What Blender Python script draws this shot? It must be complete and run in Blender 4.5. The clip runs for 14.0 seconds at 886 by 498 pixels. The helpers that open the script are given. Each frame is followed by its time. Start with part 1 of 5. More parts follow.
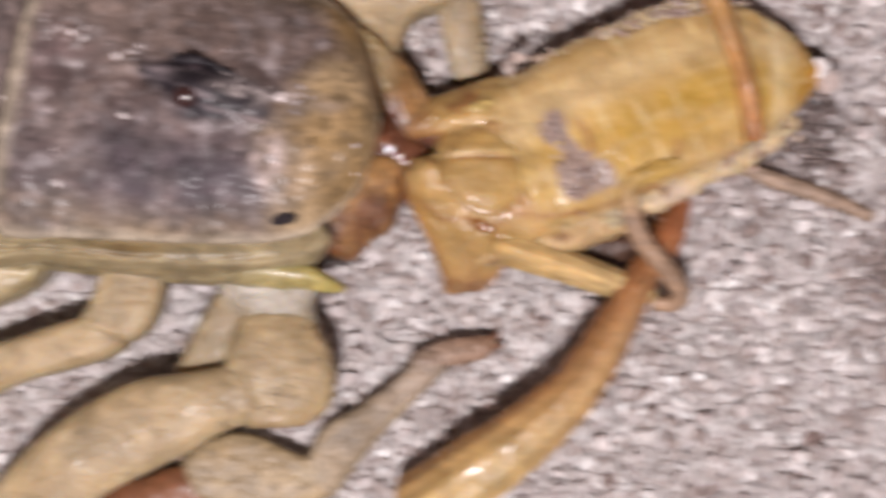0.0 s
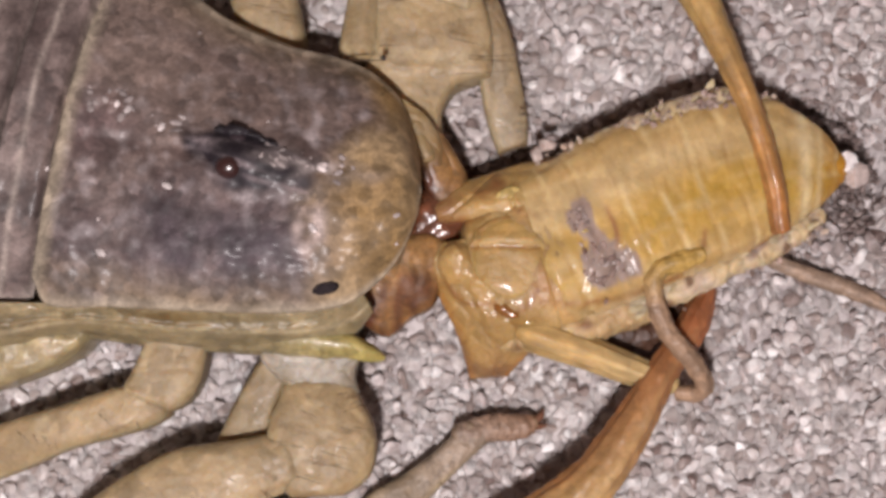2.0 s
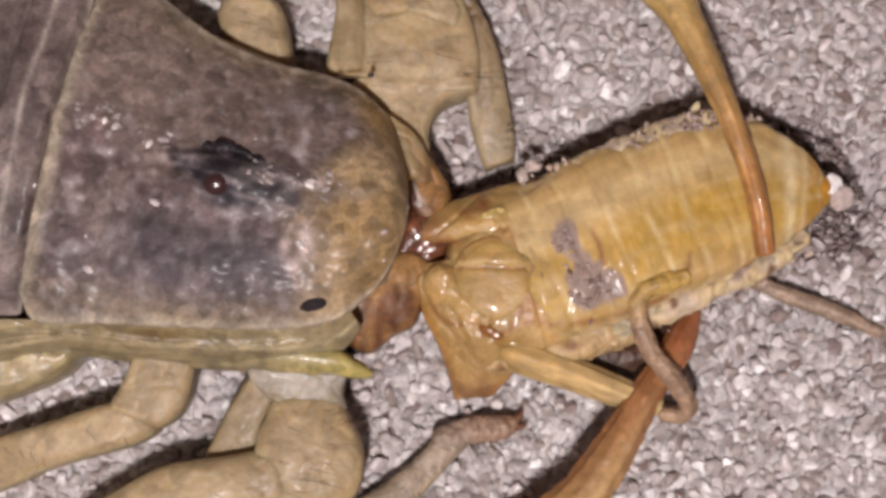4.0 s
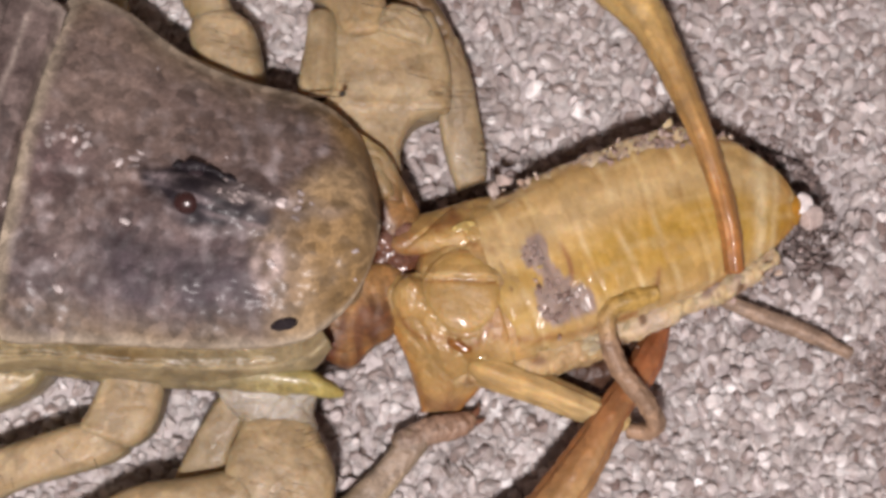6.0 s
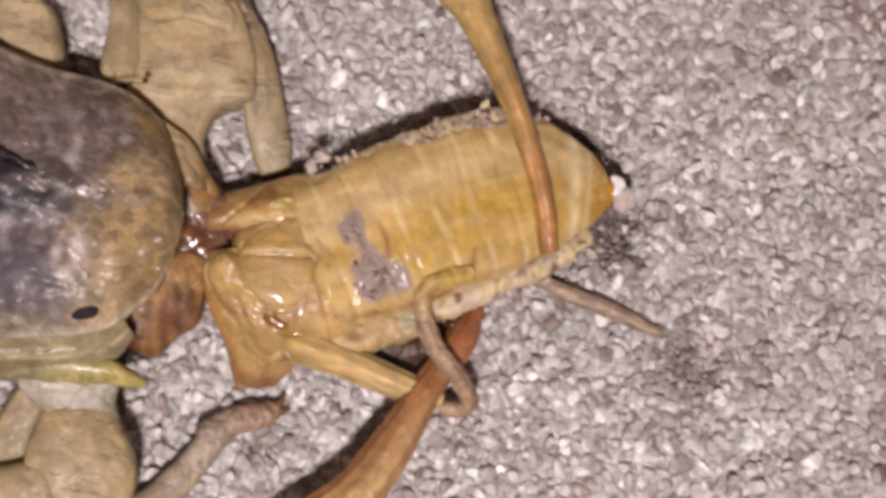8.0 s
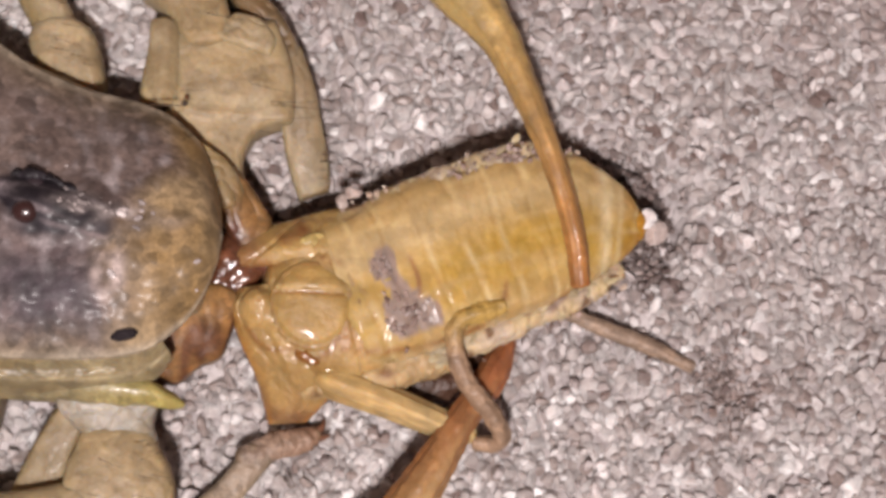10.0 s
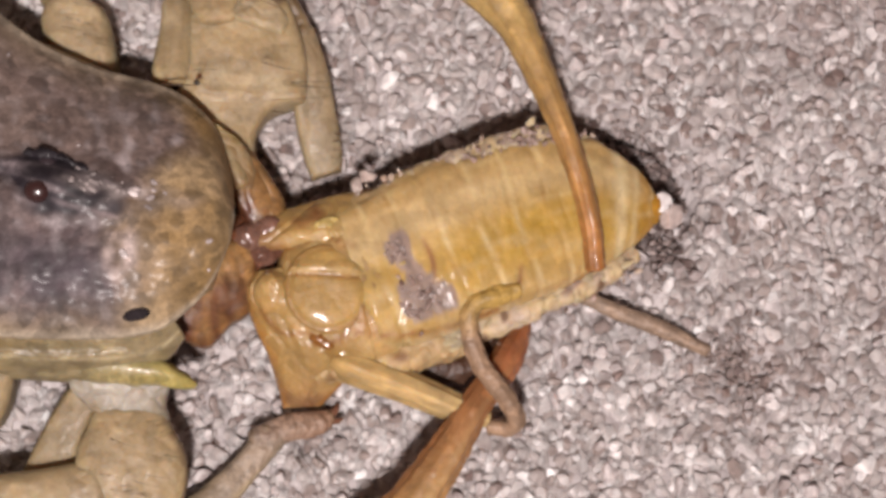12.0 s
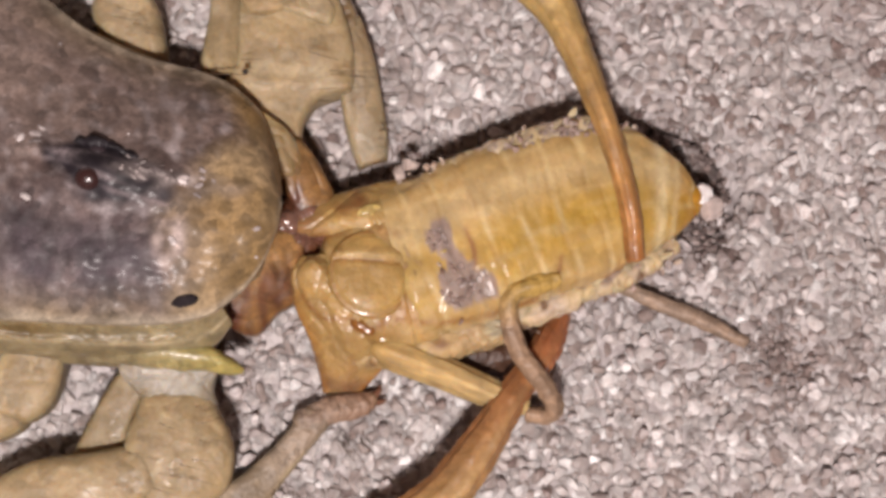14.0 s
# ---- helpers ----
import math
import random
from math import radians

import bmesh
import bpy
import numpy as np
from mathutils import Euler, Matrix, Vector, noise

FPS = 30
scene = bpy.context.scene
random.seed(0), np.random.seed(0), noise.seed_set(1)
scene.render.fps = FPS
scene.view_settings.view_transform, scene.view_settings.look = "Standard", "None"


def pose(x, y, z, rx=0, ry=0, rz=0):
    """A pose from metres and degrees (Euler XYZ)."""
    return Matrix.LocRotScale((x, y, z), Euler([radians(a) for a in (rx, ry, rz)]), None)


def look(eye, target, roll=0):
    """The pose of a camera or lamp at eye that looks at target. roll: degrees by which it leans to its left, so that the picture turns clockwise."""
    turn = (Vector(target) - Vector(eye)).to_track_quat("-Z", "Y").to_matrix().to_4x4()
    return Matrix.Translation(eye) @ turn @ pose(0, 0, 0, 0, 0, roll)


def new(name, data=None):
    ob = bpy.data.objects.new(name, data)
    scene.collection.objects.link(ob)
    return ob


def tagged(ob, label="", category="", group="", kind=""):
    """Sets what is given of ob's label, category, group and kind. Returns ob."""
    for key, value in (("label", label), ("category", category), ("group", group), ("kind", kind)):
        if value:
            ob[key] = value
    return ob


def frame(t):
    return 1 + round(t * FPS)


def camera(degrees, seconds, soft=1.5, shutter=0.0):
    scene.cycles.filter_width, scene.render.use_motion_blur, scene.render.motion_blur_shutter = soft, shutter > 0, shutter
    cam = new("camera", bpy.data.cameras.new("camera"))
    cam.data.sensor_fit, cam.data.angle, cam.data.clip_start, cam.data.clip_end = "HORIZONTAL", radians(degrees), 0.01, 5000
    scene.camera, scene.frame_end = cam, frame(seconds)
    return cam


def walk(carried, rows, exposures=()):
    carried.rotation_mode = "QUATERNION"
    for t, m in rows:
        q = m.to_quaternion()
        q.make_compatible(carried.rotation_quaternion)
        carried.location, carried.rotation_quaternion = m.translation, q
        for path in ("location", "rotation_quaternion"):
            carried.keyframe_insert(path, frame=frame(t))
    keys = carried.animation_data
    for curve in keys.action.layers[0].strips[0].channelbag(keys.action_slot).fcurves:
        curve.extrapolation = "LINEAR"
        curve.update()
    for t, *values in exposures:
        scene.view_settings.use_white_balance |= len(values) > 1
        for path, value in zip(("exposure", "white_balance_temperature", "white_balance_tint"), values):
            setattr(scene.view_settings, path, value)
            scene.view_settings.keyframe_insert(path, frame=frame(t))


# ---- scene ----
cam = camera(26, 14.0, soft=3.7, shutter=0.5)

WALK = [
    (0, pose(0.00001, -0.00707, 0.06709, 3.746, -0.922, -0.078)),
    (0.1, pose(0.00003, -0.00707, 0.06709, 3.685, -3.284, -0.278)),
    (0.2, pose(0.00004, -0.00706, 0.06710, 5.050, -5.276, -0.510)),
    (0.3, pose(0.00004, -0.00705, 0.06710, 6.048, -4.456, -0.470)),
    (0.4, pose(0.00002, -0.00706, 0.06709, 5.457, -2.984, -0.299)),
    (0.5, pose(0.00001, -0.00706, 0.06709, 4.435, -1.142, -0.104)),
    (0.6, pose(-0.00000, -0.00707, 0.06716, 3.777, 0.122, -0.009)),
    (0.7, pose(-0.00000, -0.00708, 0.06724, 3.640, 0.587, 0.010)),
    (0.9, pose(-0.00000, -0.00709, 0.06738, 4.569, 0.551, -0.029)),
    (1, pose(-0.00000, -0.00709, 0.06745, 4.992, 0.779, -0.025)),
    (1.5, pose(-0.00000, -0.00707, 0.06714, 4.816, 0.224, 0.100)),
    (2, pose(-0.00000, -0.00708, 0.06740, 5.805, 0.285, 0.014)),
    (2.5, pose(0.00000, -0.00709, 0.06743, 5.871, -0.218, 0.114)),
    (3, pose(0.00000, -0.00710, 0.06755, 6.000, -0.000, 0.000)),
    (3.2, pose(-0.00000, -0.00710, 0.06754, 6.107, 0.186, -0.058)),
    (5.3, pose(0.00000, -0.00708, 0.06738, 6.743, -0.872, -0.090)),
    (5.5, pose(0.00000, -0.00708, 0.06736, 6.902, -0.924, -0.089)),
    (6, pose(0.00000, -0.00708, 0.06737, 6.876, -0.936, -0.125)),
    (6.5, pose(0.00000, -0.00708, 0.06738, 7.640, -0.849, -0.308)),
    (7, pose(0.00000, -0.00708, 0.06742, 7.227, -1.421, -0.343)),
    (7.5, pose(0.00000, -0.00709, 0.06749, 6.651, -2.570, -0.469)),
    (7.6, pose(0.00000, -0.00709, 0.06748, 6.615, -3.139, -0.468)),
    (7.7, pose(0.00000, -0.00709, 0.06748, 5.814, -3.825, -0.453)),
    (7.8, pose(0.00001, -0.00709, 0.06747, 5.691, -5.306, -0.537)),
    (7.9, pose(0.00001, -0.00709, 0.06747, 5.608, -7.051, -0.647)),
    (8, pose(0.00001, -0.00709, 0.06746, 6.582, -6.739, -0.609)),
    (8.1, pose(0.00001, -0.00709, 0.06745, 6.634, -6.451, -0.516)),
    (8.3, pose(0.00001, -0.00709, 0.06744, 5.666, -5.948, -0.282)),
    (8.5, pose(0.00001, -0.00709, 0.06743, 5.829, -5.661, -0.133)),
    (8.8, pose(0.00001, -0.00709, 0.06747, 6.844, -5.687, -0.245)),
    (9, pose(0.00000, -0.00709, 0.06750, 6.688, -4.434, -0.137)),
    (9.2, pose(0.00000, -0.00709, 0.06750, 7.228, -5.732, -0.318)),
    (11.3, pose(0.00001, -0.00709, 0.06748, 6.975, -5.246, -0.346)),
    (11.5, pose(0.00001, -0.00708, 0.06741, 6.704, -5.206, -0.317)),
    (12, pose(0.00002, -0.00708, 0.06735, 6.619, -5.261, -0.306)),
    (12.5, pose(0.00002, -0.00707, 0.06732, 6.379, -5.320, -0.324)),
    (13, pose(0.00002, -0.00708, 0.06733, 6.439, -5.292, -0.276)),
    (13.5, pose(-0.00002, -0.00713, 0.06778, 6.365, -4.062, -0.097)),
    (14, pose(-0.00003, -0.00714, 0.06795, 6.231, -3.958, 0.118)),
]
walk(cam, WALK, exposures=((0, 0.08, 6300, 10), (0.4, -0.02, 6300, 10), (1.0, -0.11, 6350, 10), (3.0, -0.13, 6400, 10), (5.5, -0.10, 6450, 10), (9.0, -0.03, 6500, 10), (14.0, -0.05, 6650, 10)))

MM = 0.001          # every length below is in millimetres

# ---- night, one hand lamp beside the camera, and an added ambient fill ----
world = bpy.data.worlds.new("night")
world.use_nodes = True
scene.world = world
# warm ambient fill, added to lift and redden the shadows
world.node_tree.nodes["Background"].inputs[0].default_value = (0.392, 0.258, 0.234, 1)
world.node_tree.nodes["Background"].inputs[1].default_value = 0.41

lamp_data = bpy.data.lights.new("hand_lamp", "AREA")
lamp_data.shape, lamp_data.size = "DISK", 12 * MM
lamp_data.energy, lamp_data.color = 0.325, (1.0, 0.895, 0.885)
lamp = new("hand_lamp", lamp_data)
lamp.matrix_world = look((-0.010, -0.054, 0.142), (0.003, 0.0, 0.002))
scene.view_settings.exposure = 0.0


# ---- materials ----
def nodes_of(name):
    m = bpy.data.materials.new(name)
    m.use_nodes = True
    t = m.node_tree
    return m, t, t.nodes["Principled BSDF"]


def add_node(t, kind, **values):
    n = t.nodes.new(kind)
    for key, value in values.items():
        n.inputs[key].default_value = value
    return n


def noise_node(t, coord, scale, detail=4.0, rough=0.6):
    n = add_node(t, "ShaderNodeTexNoise", Scale=scale, Detail=detail, Roughness=rough)
    t.links.new(coord, n.inputs["Vector"])
    return n.outputs["Fac"]


def ramp(t, fac, stops):
    n = t.nodes.new("ShaderNodeValToRGB")
    e = n.color_ramp.elements
    while len(e) < len(stops):
        e.new(0.5)
    for k, (at, col) in zip(e, stops):
        k.position, k.color = at, (*col, 1)
    t.links.new(fac, n.inputs[0])
    return n.outputs[0]


def shell(name, rough=0.3, mottle=0.25, fine=7000, bump=0.4, bump_scale=3500, sss=0.0, coat=0.0, blotch=900, cells=2600, sss_radius=(0.9, 0.5, 0.25), coat_rough=0.12, spec=0.5):
    """Animal cuticle: pigment of the mesh, broken up by blotches and grain, with fine relief and a wet gloss."""
    m, t, p = nodes_of(name)
    pig = t.nodes.new("ShaderNodeAttribute")
    pig.attribute_name = "pigment"
    co = t.nodes.new("ShaderNodeTexCoord").outputs["Object"]
    a = ramp(t, noise_node(t, co, blotch), [(0.3, (1 - mottle,) * 3), (0.7, (1 + mottle * 0.6,) * 3)])
    b = ramp(t, noise_node(t, co, fine, 2.0), [(0.3, (1 - mottle * 0.6,) * 3), (0.75, (1 + mottle * 0.5,) * 3)])
    warp = t.nodes.new("ShaderNodeVectorMath")
    warp.operation = "MULTIPLY_ADD"
    wn = add_node(t, "ShaderNodeTexNoise", Scale=2000.0, Detail=2.0)
    t.links.new(co, wn.inputs["Vector"])
    t.links.new(wn.outputs["Color"], warp.inputs[0])
    warp.inputs[1].default_value = (0.0005,) * 3
    t.links.new(co, warp.inputs[2])
    cell = add_node(t, "ShaderNodeTexVoronoi", Scale=cells)
    t.links.new(warp.outputs[0], cell.inputs["Vector"])
    bw = t.nodes.new("ShaderNodeRGBToBW")
    t.links.new(cell.outputs["Color"], bw.inputs[0])
    v = ramp(t, bw.outputs[0], [(0.15, (1 - mottle * 0.7,) * 3), (0.85, (1 + mottle * 0.7,) * 3)])
    col = pig.outputs["Color"]
    for k in (a, b, v):
        mix = t.nodes.new("ShaderNodeMix")
        mix.data_type, mix.blend_type = "RGBA", "MULTIPLY"
        mix.clamp_result = False
        mix.inputs["Factor"].default_value = 1.0
        t.links.new(col, mix.inputs["A"])
        t.links.new(k, mix.inputs["B"])
        col = mix.outputs["Result"]
    t.links.new(col, p.inputs["Base Color"])
    r = add_node(t, "ShaderNodeMapRange")
    t.links.new(noise_node(t, co, blotch * 2.2), r.inputs["Value"])
    r.inputs["To Min"].default_value, r.inputs["To Max"].default_value = rough * 0.6, rough * 1.5
    t.links.new(r.outputs[0], p.inputs["Roughness"])
    h = t.nodes.new("ShaderNodeMath")
    h.operation = "ADD"
    t.links.new(noise_node(t, co, bump_scale, 3.0), h.inputs[0])
    t.links.new(noise_node(t, co, bump_scale * 0.3, 2.0), h.inputs[1])
    h2 = t.nodes.new("ShaderNodeMath")
    h2.operation = "MULTIPLY_ADD"
    t.links.new(cell.outputs["Distance"], h2.inputs[0])
    h2.inputs[1].default_value = -0.22
    t.links.new(h.outputs[0], h2.inputs[2])
    bp = add_node(t, "ShaderNodeBump", Strength=bump, Distance=0.00012)
    t.links.new(h2.outputs[0], bp.inputs["Height"])
    t.links.new(bp.outputs[0], p.inputs["Normal"])
    p.inputs["Subsurface Weight"].default_value = sss
    p.inputs["Subsurface Radius"].default_value = sss_radius
    p.inputs["Subsurface Scale"].default_value = 0.0009
    p.inputs["Coat Weight"].default_value = coat
    p.inputs["Specular IOR Level"].default_value = spec
    p.inputs["Coat Roughness"].default_value = coat_rough
    return m


CARAPACE = shell("grey_brown_cuticle", rough=0.56, mottle=0.38, bump=0.26, bump_scale=1800, blotch=1000, coat=0.05, coat_rough=0.2, cells=2500, spec=0.28)
PALE = shell("pale_tan_cuticle", rough=0.55, mottle=0.20, bump=0.6, bump_scale=2600, sss=0.45, coat=0.02, cells=1300)
JAW = shell("jaw_cuticle", rough=0.46, mottle=0.35, bump=0.5, bump_scale=1500, sss=0.4, coat=0.08, cells=1500)
MEMBRANE = shell("pale_membrane", rough=0.4, mottle=0.28, bump=0.6, bump_scale=1800, sss=0.3, coat=0.08)
AMBER = shell("amber_cuticle", rough=0.46, mottle=0.2, bump=0.45, bump_scale=1800, sss=0.3, coat=0.25)
YELLOW = shell("yellow_cuticle", rough=0.60, mottle=0.12, bump=0.5, bump_scale=1300, cells=1900, sss=0.35, coat=0.05)
WET_SKIN = shell("wet_yellow_skin", rough=0.50, mottle=0.20, bump=0.7, bump_scale=1900, cells=1500, sss=0.4, coat=0.22, coat_rough=0.14)
WET = shell("wet_flesh", rough=0.2, mottle=0.35, bump=0.9, bump_scale=1300, sss=0.2, coat=0.8)
TWIG = shell("dry_leg_cuticle", rough=0.5, mottle=0.3, bump=0.6, bump_scale=3000)
EYE = shell("eye_lens", rough=0.30, mottle=0.1, bump=0.0, coat=1.0, coat_rough=0.2)
PIT = shell("dull_black_cuticle", rough=0.75, mottle=0.2, bump=0.4, spec=0.12)
HAIR = shell("dark_bristle", rough=0.4, mottle=0.1, bump=0.0)


def sand_material(name, loose=False):
    m, t, p = nodes_of(name)
    source = t.nodes.new("ShaderNodeObjectInfo").outputs["Random"] if loose else t.nodes.new("ShaderNodeNewGeometry").outputs["Random Per Island"]
    co = t.nodes.new("ShaderNodeTexCoord").outputs["Object"]
    tone = ramp(t, source, [
        (0.0, (0.20, 0.150, 0.135)), (0.07, (0.34, 0.292, 0.27)), (0.30, (0.41, 0.375, 0.36)), (0.55, (0.46, 0.43, 0.415)),
        (0.80, (0.54, 0.51, 0.495)), (0.93, (0.66, 0.63, 0.615)), (1.0, (0.86, 0.84, 0.82))] if not loose else [
        (0.0, (0.36, 0.32, 0.31)), (0.4, (0.52, 0.48, 0.47)), (0.75, (0.64, 0.60, 0.59)), (1.0, (0.84, 0.81, 0.79))])
    vein = ramp(t, noise_node(t, co, 3500, 3.0), [(0.32, (0.72, 0.68, 0.68)), (0.62, (1.08, 1.06, 1.05))])
    grain_tint = t.nodes.new("ShaderNodeAttribute")
    grain_tint.attribute_name = "pigment"
    col = tone
    for k in (vein, grain_tint.outputs["Color"]):
        mix = t.nodes.new("ShaderNodeMix")
        mix.data_type, mix.blend_type = "RGBA", "MULTIPLY"
        mix.clamp_result = False
        mix.inputs["Factor"].default_value = 1.0
        t.links.new(col, mix.inputs["A"])
        t.links.new(k, mix.inputs["B"])
        col = mix.outputs["Result"]
    t.links.new(col, p.inputs["Base Color"])
    r = add_node(t, "ShaderNodeMapRange")
    t.links.new(noise_node(t, co, 1500, 2.0), r.inputs["Value"])
    r.inputs["To Min"].default_value, r.inputs["To Max"].default_value = 0.22, 0.6
    t.links.new(r.outputs[0], p.inputs["Roughness"])
    bp = add_node(t, "ShaderNodeBump", Strength=0.35, Distance=0.00006)
    t.links.new(noise_node(t, co, 6000, 3.0), bp.inputs["Height"])
    t.links.new(bp.outputs[0], p.inputs["Normal"])
    p.inputs["Subsurface Weight"].default_value = 0.5
    p.inputs["Subsurface Radius"].default_value = (1.0, 0.85, 0.8)
    p.inputs["Subsurface Scale"].default_value = 0.0005
    return m


SAND = sand_material("quartz_sand")
LOOSE = sand_material("loose_quartz", loose=True)


def ground_material():
    m, t, p = nodes_of("packed_sand")
    co = t.nodes.new("ShaderNodeTexCoord").outputs["Object"]
    vor = add_node(t, "ShaderNodeTexVoronoi", Scale=2600)
    t.links.new(co, vor.inputs["Vector"])
    grey = t.nodes.new("ShaderNodeRGBToBW")
    t.links.new(vor.outputs["Color"], grey.inputs[0])
    col = ramp(t, grey.outputs[0], [(0.1, (0.30, 0.265, 0.26)), (0.5, (0.42, 0.385, 0.38)), (0.9, (0.54, 0.50, 0.49))])
    t.links.new(col, p.inputs["Base Color"])
    p.inputs["Roughness"].default_value = 0.8
    bp = add_node(t, "ShaderNodeBump", Strength=0.8, Distance=0.0002)
    t.links.new(vor.outputs["Distance"], bp.inputs["Height"])
    bp.invert = True
    t.links.new(bp.outputs[0], p.inputs["Normal"])
    return m


GROUND = ground_material()

# ---- mesh helpers: a mesh is (vertices n x 3, faces, pigment n x 3) ----
HOME = {}


def nz(x, y, z, f=1.0):
    return noise.noise(Vector((x * f, y * f, z * f)))


def mesh_data(name, v, faces, cols, material, smooth=True):
    me = bpy.data.meshes.new(name)
    me.from_pydata([tuple(p) for p in (np.asarray(v) * MM)], [], faces)
    at = me.color_attributes.new("pigment", "FLOAT_COLOR", "POINT")
    rgba = np.ones((len(v), 4), np.float32)
    rgba[:, :3] = cols
    at.data.foreach_set("color", rgba.ravel())
    me.polygons.foreach_set("use_smooth", [smooth] * len(me.polygons))
    me.materials.append(material)
    me.update()
    return me


def thing(name, at, label, category, kind="", group=""):
    ob = new(name)
    ob.empty_display_size = 0.002
    ob.location = Vector(at) * MM
    HOME[ob.name] = np.array(at, float)
    return tagged(ob, label, category, group, kind)


def part(name, mesh, material, parent, label="", pivot=None, smooth=True, kind=""):
    v, faces, cols = mesh
    home = HOME[parent.name] if pivot is None else np.array(pivot, float)
    ob = new(name, mesh_data(name, np.asarray(v) - home, faces, cols, material, smooth))
    ob.parent = parent
    ob.location = Vector(home - HOME[parent.name]) * MM
    HOME[ob.name] = home
    return tagged(ob, label, kind=kind)


def join(*meshes):
    v, f, c, n = [], [], [], 0
    for mv, mf, mc in meshes:
        v.append(np.asarray(mv)); c.append(np.asarray(mc))
        f += [tuple(i + n for i in q) for q in mf]
        n += len(mv)
    return np.vstack(v), f, np.vstack(c)


def spline(nodes, count):
    """Catmull-Rom through the nodes (any columns), evenly by arc length of the first three."""
    q = np.asarray(nodes, float)
    q = np.vstack([2 * q[0] - q[1], q, 2 * q[-1] - q[-2]])
    pts = []
    for i in range(1, len(q) - 2):
        for s in np.linspace(0, 1, 16, endpoint=False):
            a, b, c, d = q[i - 1:i + 3]
            pts.append(0.5 * (2 * b + (c - a) * s + (2 * a - 5 * b + 4 * c - d) * s * s + (3 * b - a - 3 * c + d) * s ** 3))
    pts.append(q[-2])
    pts = np.array(pts)
    run = np.concatenate([[0], np.cumsum(np.linalg.norm(np.diff(pts[:, :3], axis=0), axis=1))])
    at = np.linspace(0, run[-1], count)
    return np.stack([np.interp(at, run, pts[:, k]) for k in range(pts.shape[1])], 1)


def tube(nodes, color, rings=60, seg=36, cap=0.5, rough=0.0, freq=1.2, shape=None):
    """A limb through nodes (x, y, z, width, height). color(u, a, p) gives pigment; shape(u, a) scales the radius; a = 90 degrees is the upper side."""
    q = spline(nodes, rings)
    tan = np.gradient(q[:, :3], axis=0)
    tan /= np.linalg.norm(tan, axis=1)[:, None]
    rows = [(q[i], tan[i], 1.0, 0.0, i / (rings - 1)) for i in range(rings)]
    k = 5
    start = [(q[0], tan[0], math.cos(x), -math.sin(x) * cap, 0.0) for x in np.linspace(math.pi / 2 * 0.97, 0, k, endpoint=False)]
    stop = [(q[-1], tan[-1], math.cos(x), math.sin(x) * cap, 1.0) for x in np.linspace(math.pi / 2 * 0.97, 0, k, endpoint=False)[::-1]]
    rows = start + rows + stop
    v, c = [], []
    for p, t, sc, off, u in rows:
        side = np.cross(t, (0, 0, 1.0))
        side /= np.linalg.norm(side) + 1e-9
        up = np.cross(side, t)
        mid = p[:3] + t * off * min(p[3], p[4]) * 0.5
        for j in range(seg):
            a = 2 * math.pi * j / seg
            r = sc * (shape(u, a) if shape else 1.0)
            d = side * math.cos(a) * p[3] * 0.5 + up * math.sin(a) * p[4] * 0.5
            pt = mid + d * r
            if rough:
                pt = pt + d / (np.linalg.norm(d) + 1e-9) * rough * crumple(pt, freq)
            v.append(pt)
            c.append(color(u, a, pt))
    n = len(rows)
    f = [(i * seg + j, i * seg + (j + 1) % seg, (i + 1) * seg + (j + 1) % seg, (i + 1) * seg + j) for i in range(n - 1) for j in range(seg)]
    f += [tuple(range(seg))[::-1], tuple((n - 1) * seg + j for j in range(seg))]
    return np.array(v), f, np.array(c)


def plate(upper, lower, height, color, rows=90, cols=80, power=2.2, skirt=0.7, bumps=0.05, lift=None):
    """A domed shield between two edge curves: raised by height in the middle, its rim turned down."""
    a, b = spline(upper, rows), spline(lower, rows)
    v, c = [], []
    ss = np.concatenate([[-1.0, -1.0], np.linspace(-1, 1, cols), [1.0, 1.0]])
    for i in range(rows):
        u = i / (rows - 1)
        for j, s in enumerate(ss):
            w = (s + 1) / 2
            p = a[i] * (1 - w) + b[i] * w
            ends = 1 - max(0, (u - 0.72) / 0.28) ** 3 * 0.75 - max(0, (0.06 - u) / 0.06) ** 2 * 0.25
            p[2] += height * (1 - abs(s) ** power) * ends
            if lift:
                p[2] += lift(u, s, p)
            p[2] += bumps * (nz(*p, 1.1) + 0.6 * nz(*p, 3.1))
            out = (a[i] - b[i]) / (np.linalg.norm(a[i] - b[i]) + 1e-9) * (-s)
            if j in (0, len(ss) - 1):
                p = p - out * 0.35
                p[2] -= skirt
            elif j in (1, len(ss) - 2):
                p = p + out * 0.06
                p[2] -= 0.16
            v.append(p)
            c.append(color(u, s, p))
    m = len(ss)
    f = [(i * m + j, (i + 1) * m + j, (i + 1) * m + j + 1, i * m + j + 1) for i in range(rows - 1) for j in range(m - 1)]
    v, c = np.array(v), np.array(c)
    # end walls
    for i in (0, rows - 1):
        n = len(v)
        low = v[i * m:(i + 1) * m].copy()
        low[:, 2] -= skirt
        low[:, 0] += 0.25 if i == 0 else -0.3
        v = np.vstack([v, low]); c = np.vstack([c, c[i * m:(i + 1) * m]])
        for j in range(m - 1):
            q = (i * m + j, i * m + j + 1, n + j + 1, n + j)
            f.append(q if i == 0 else q[::-1])
    return v, f, c


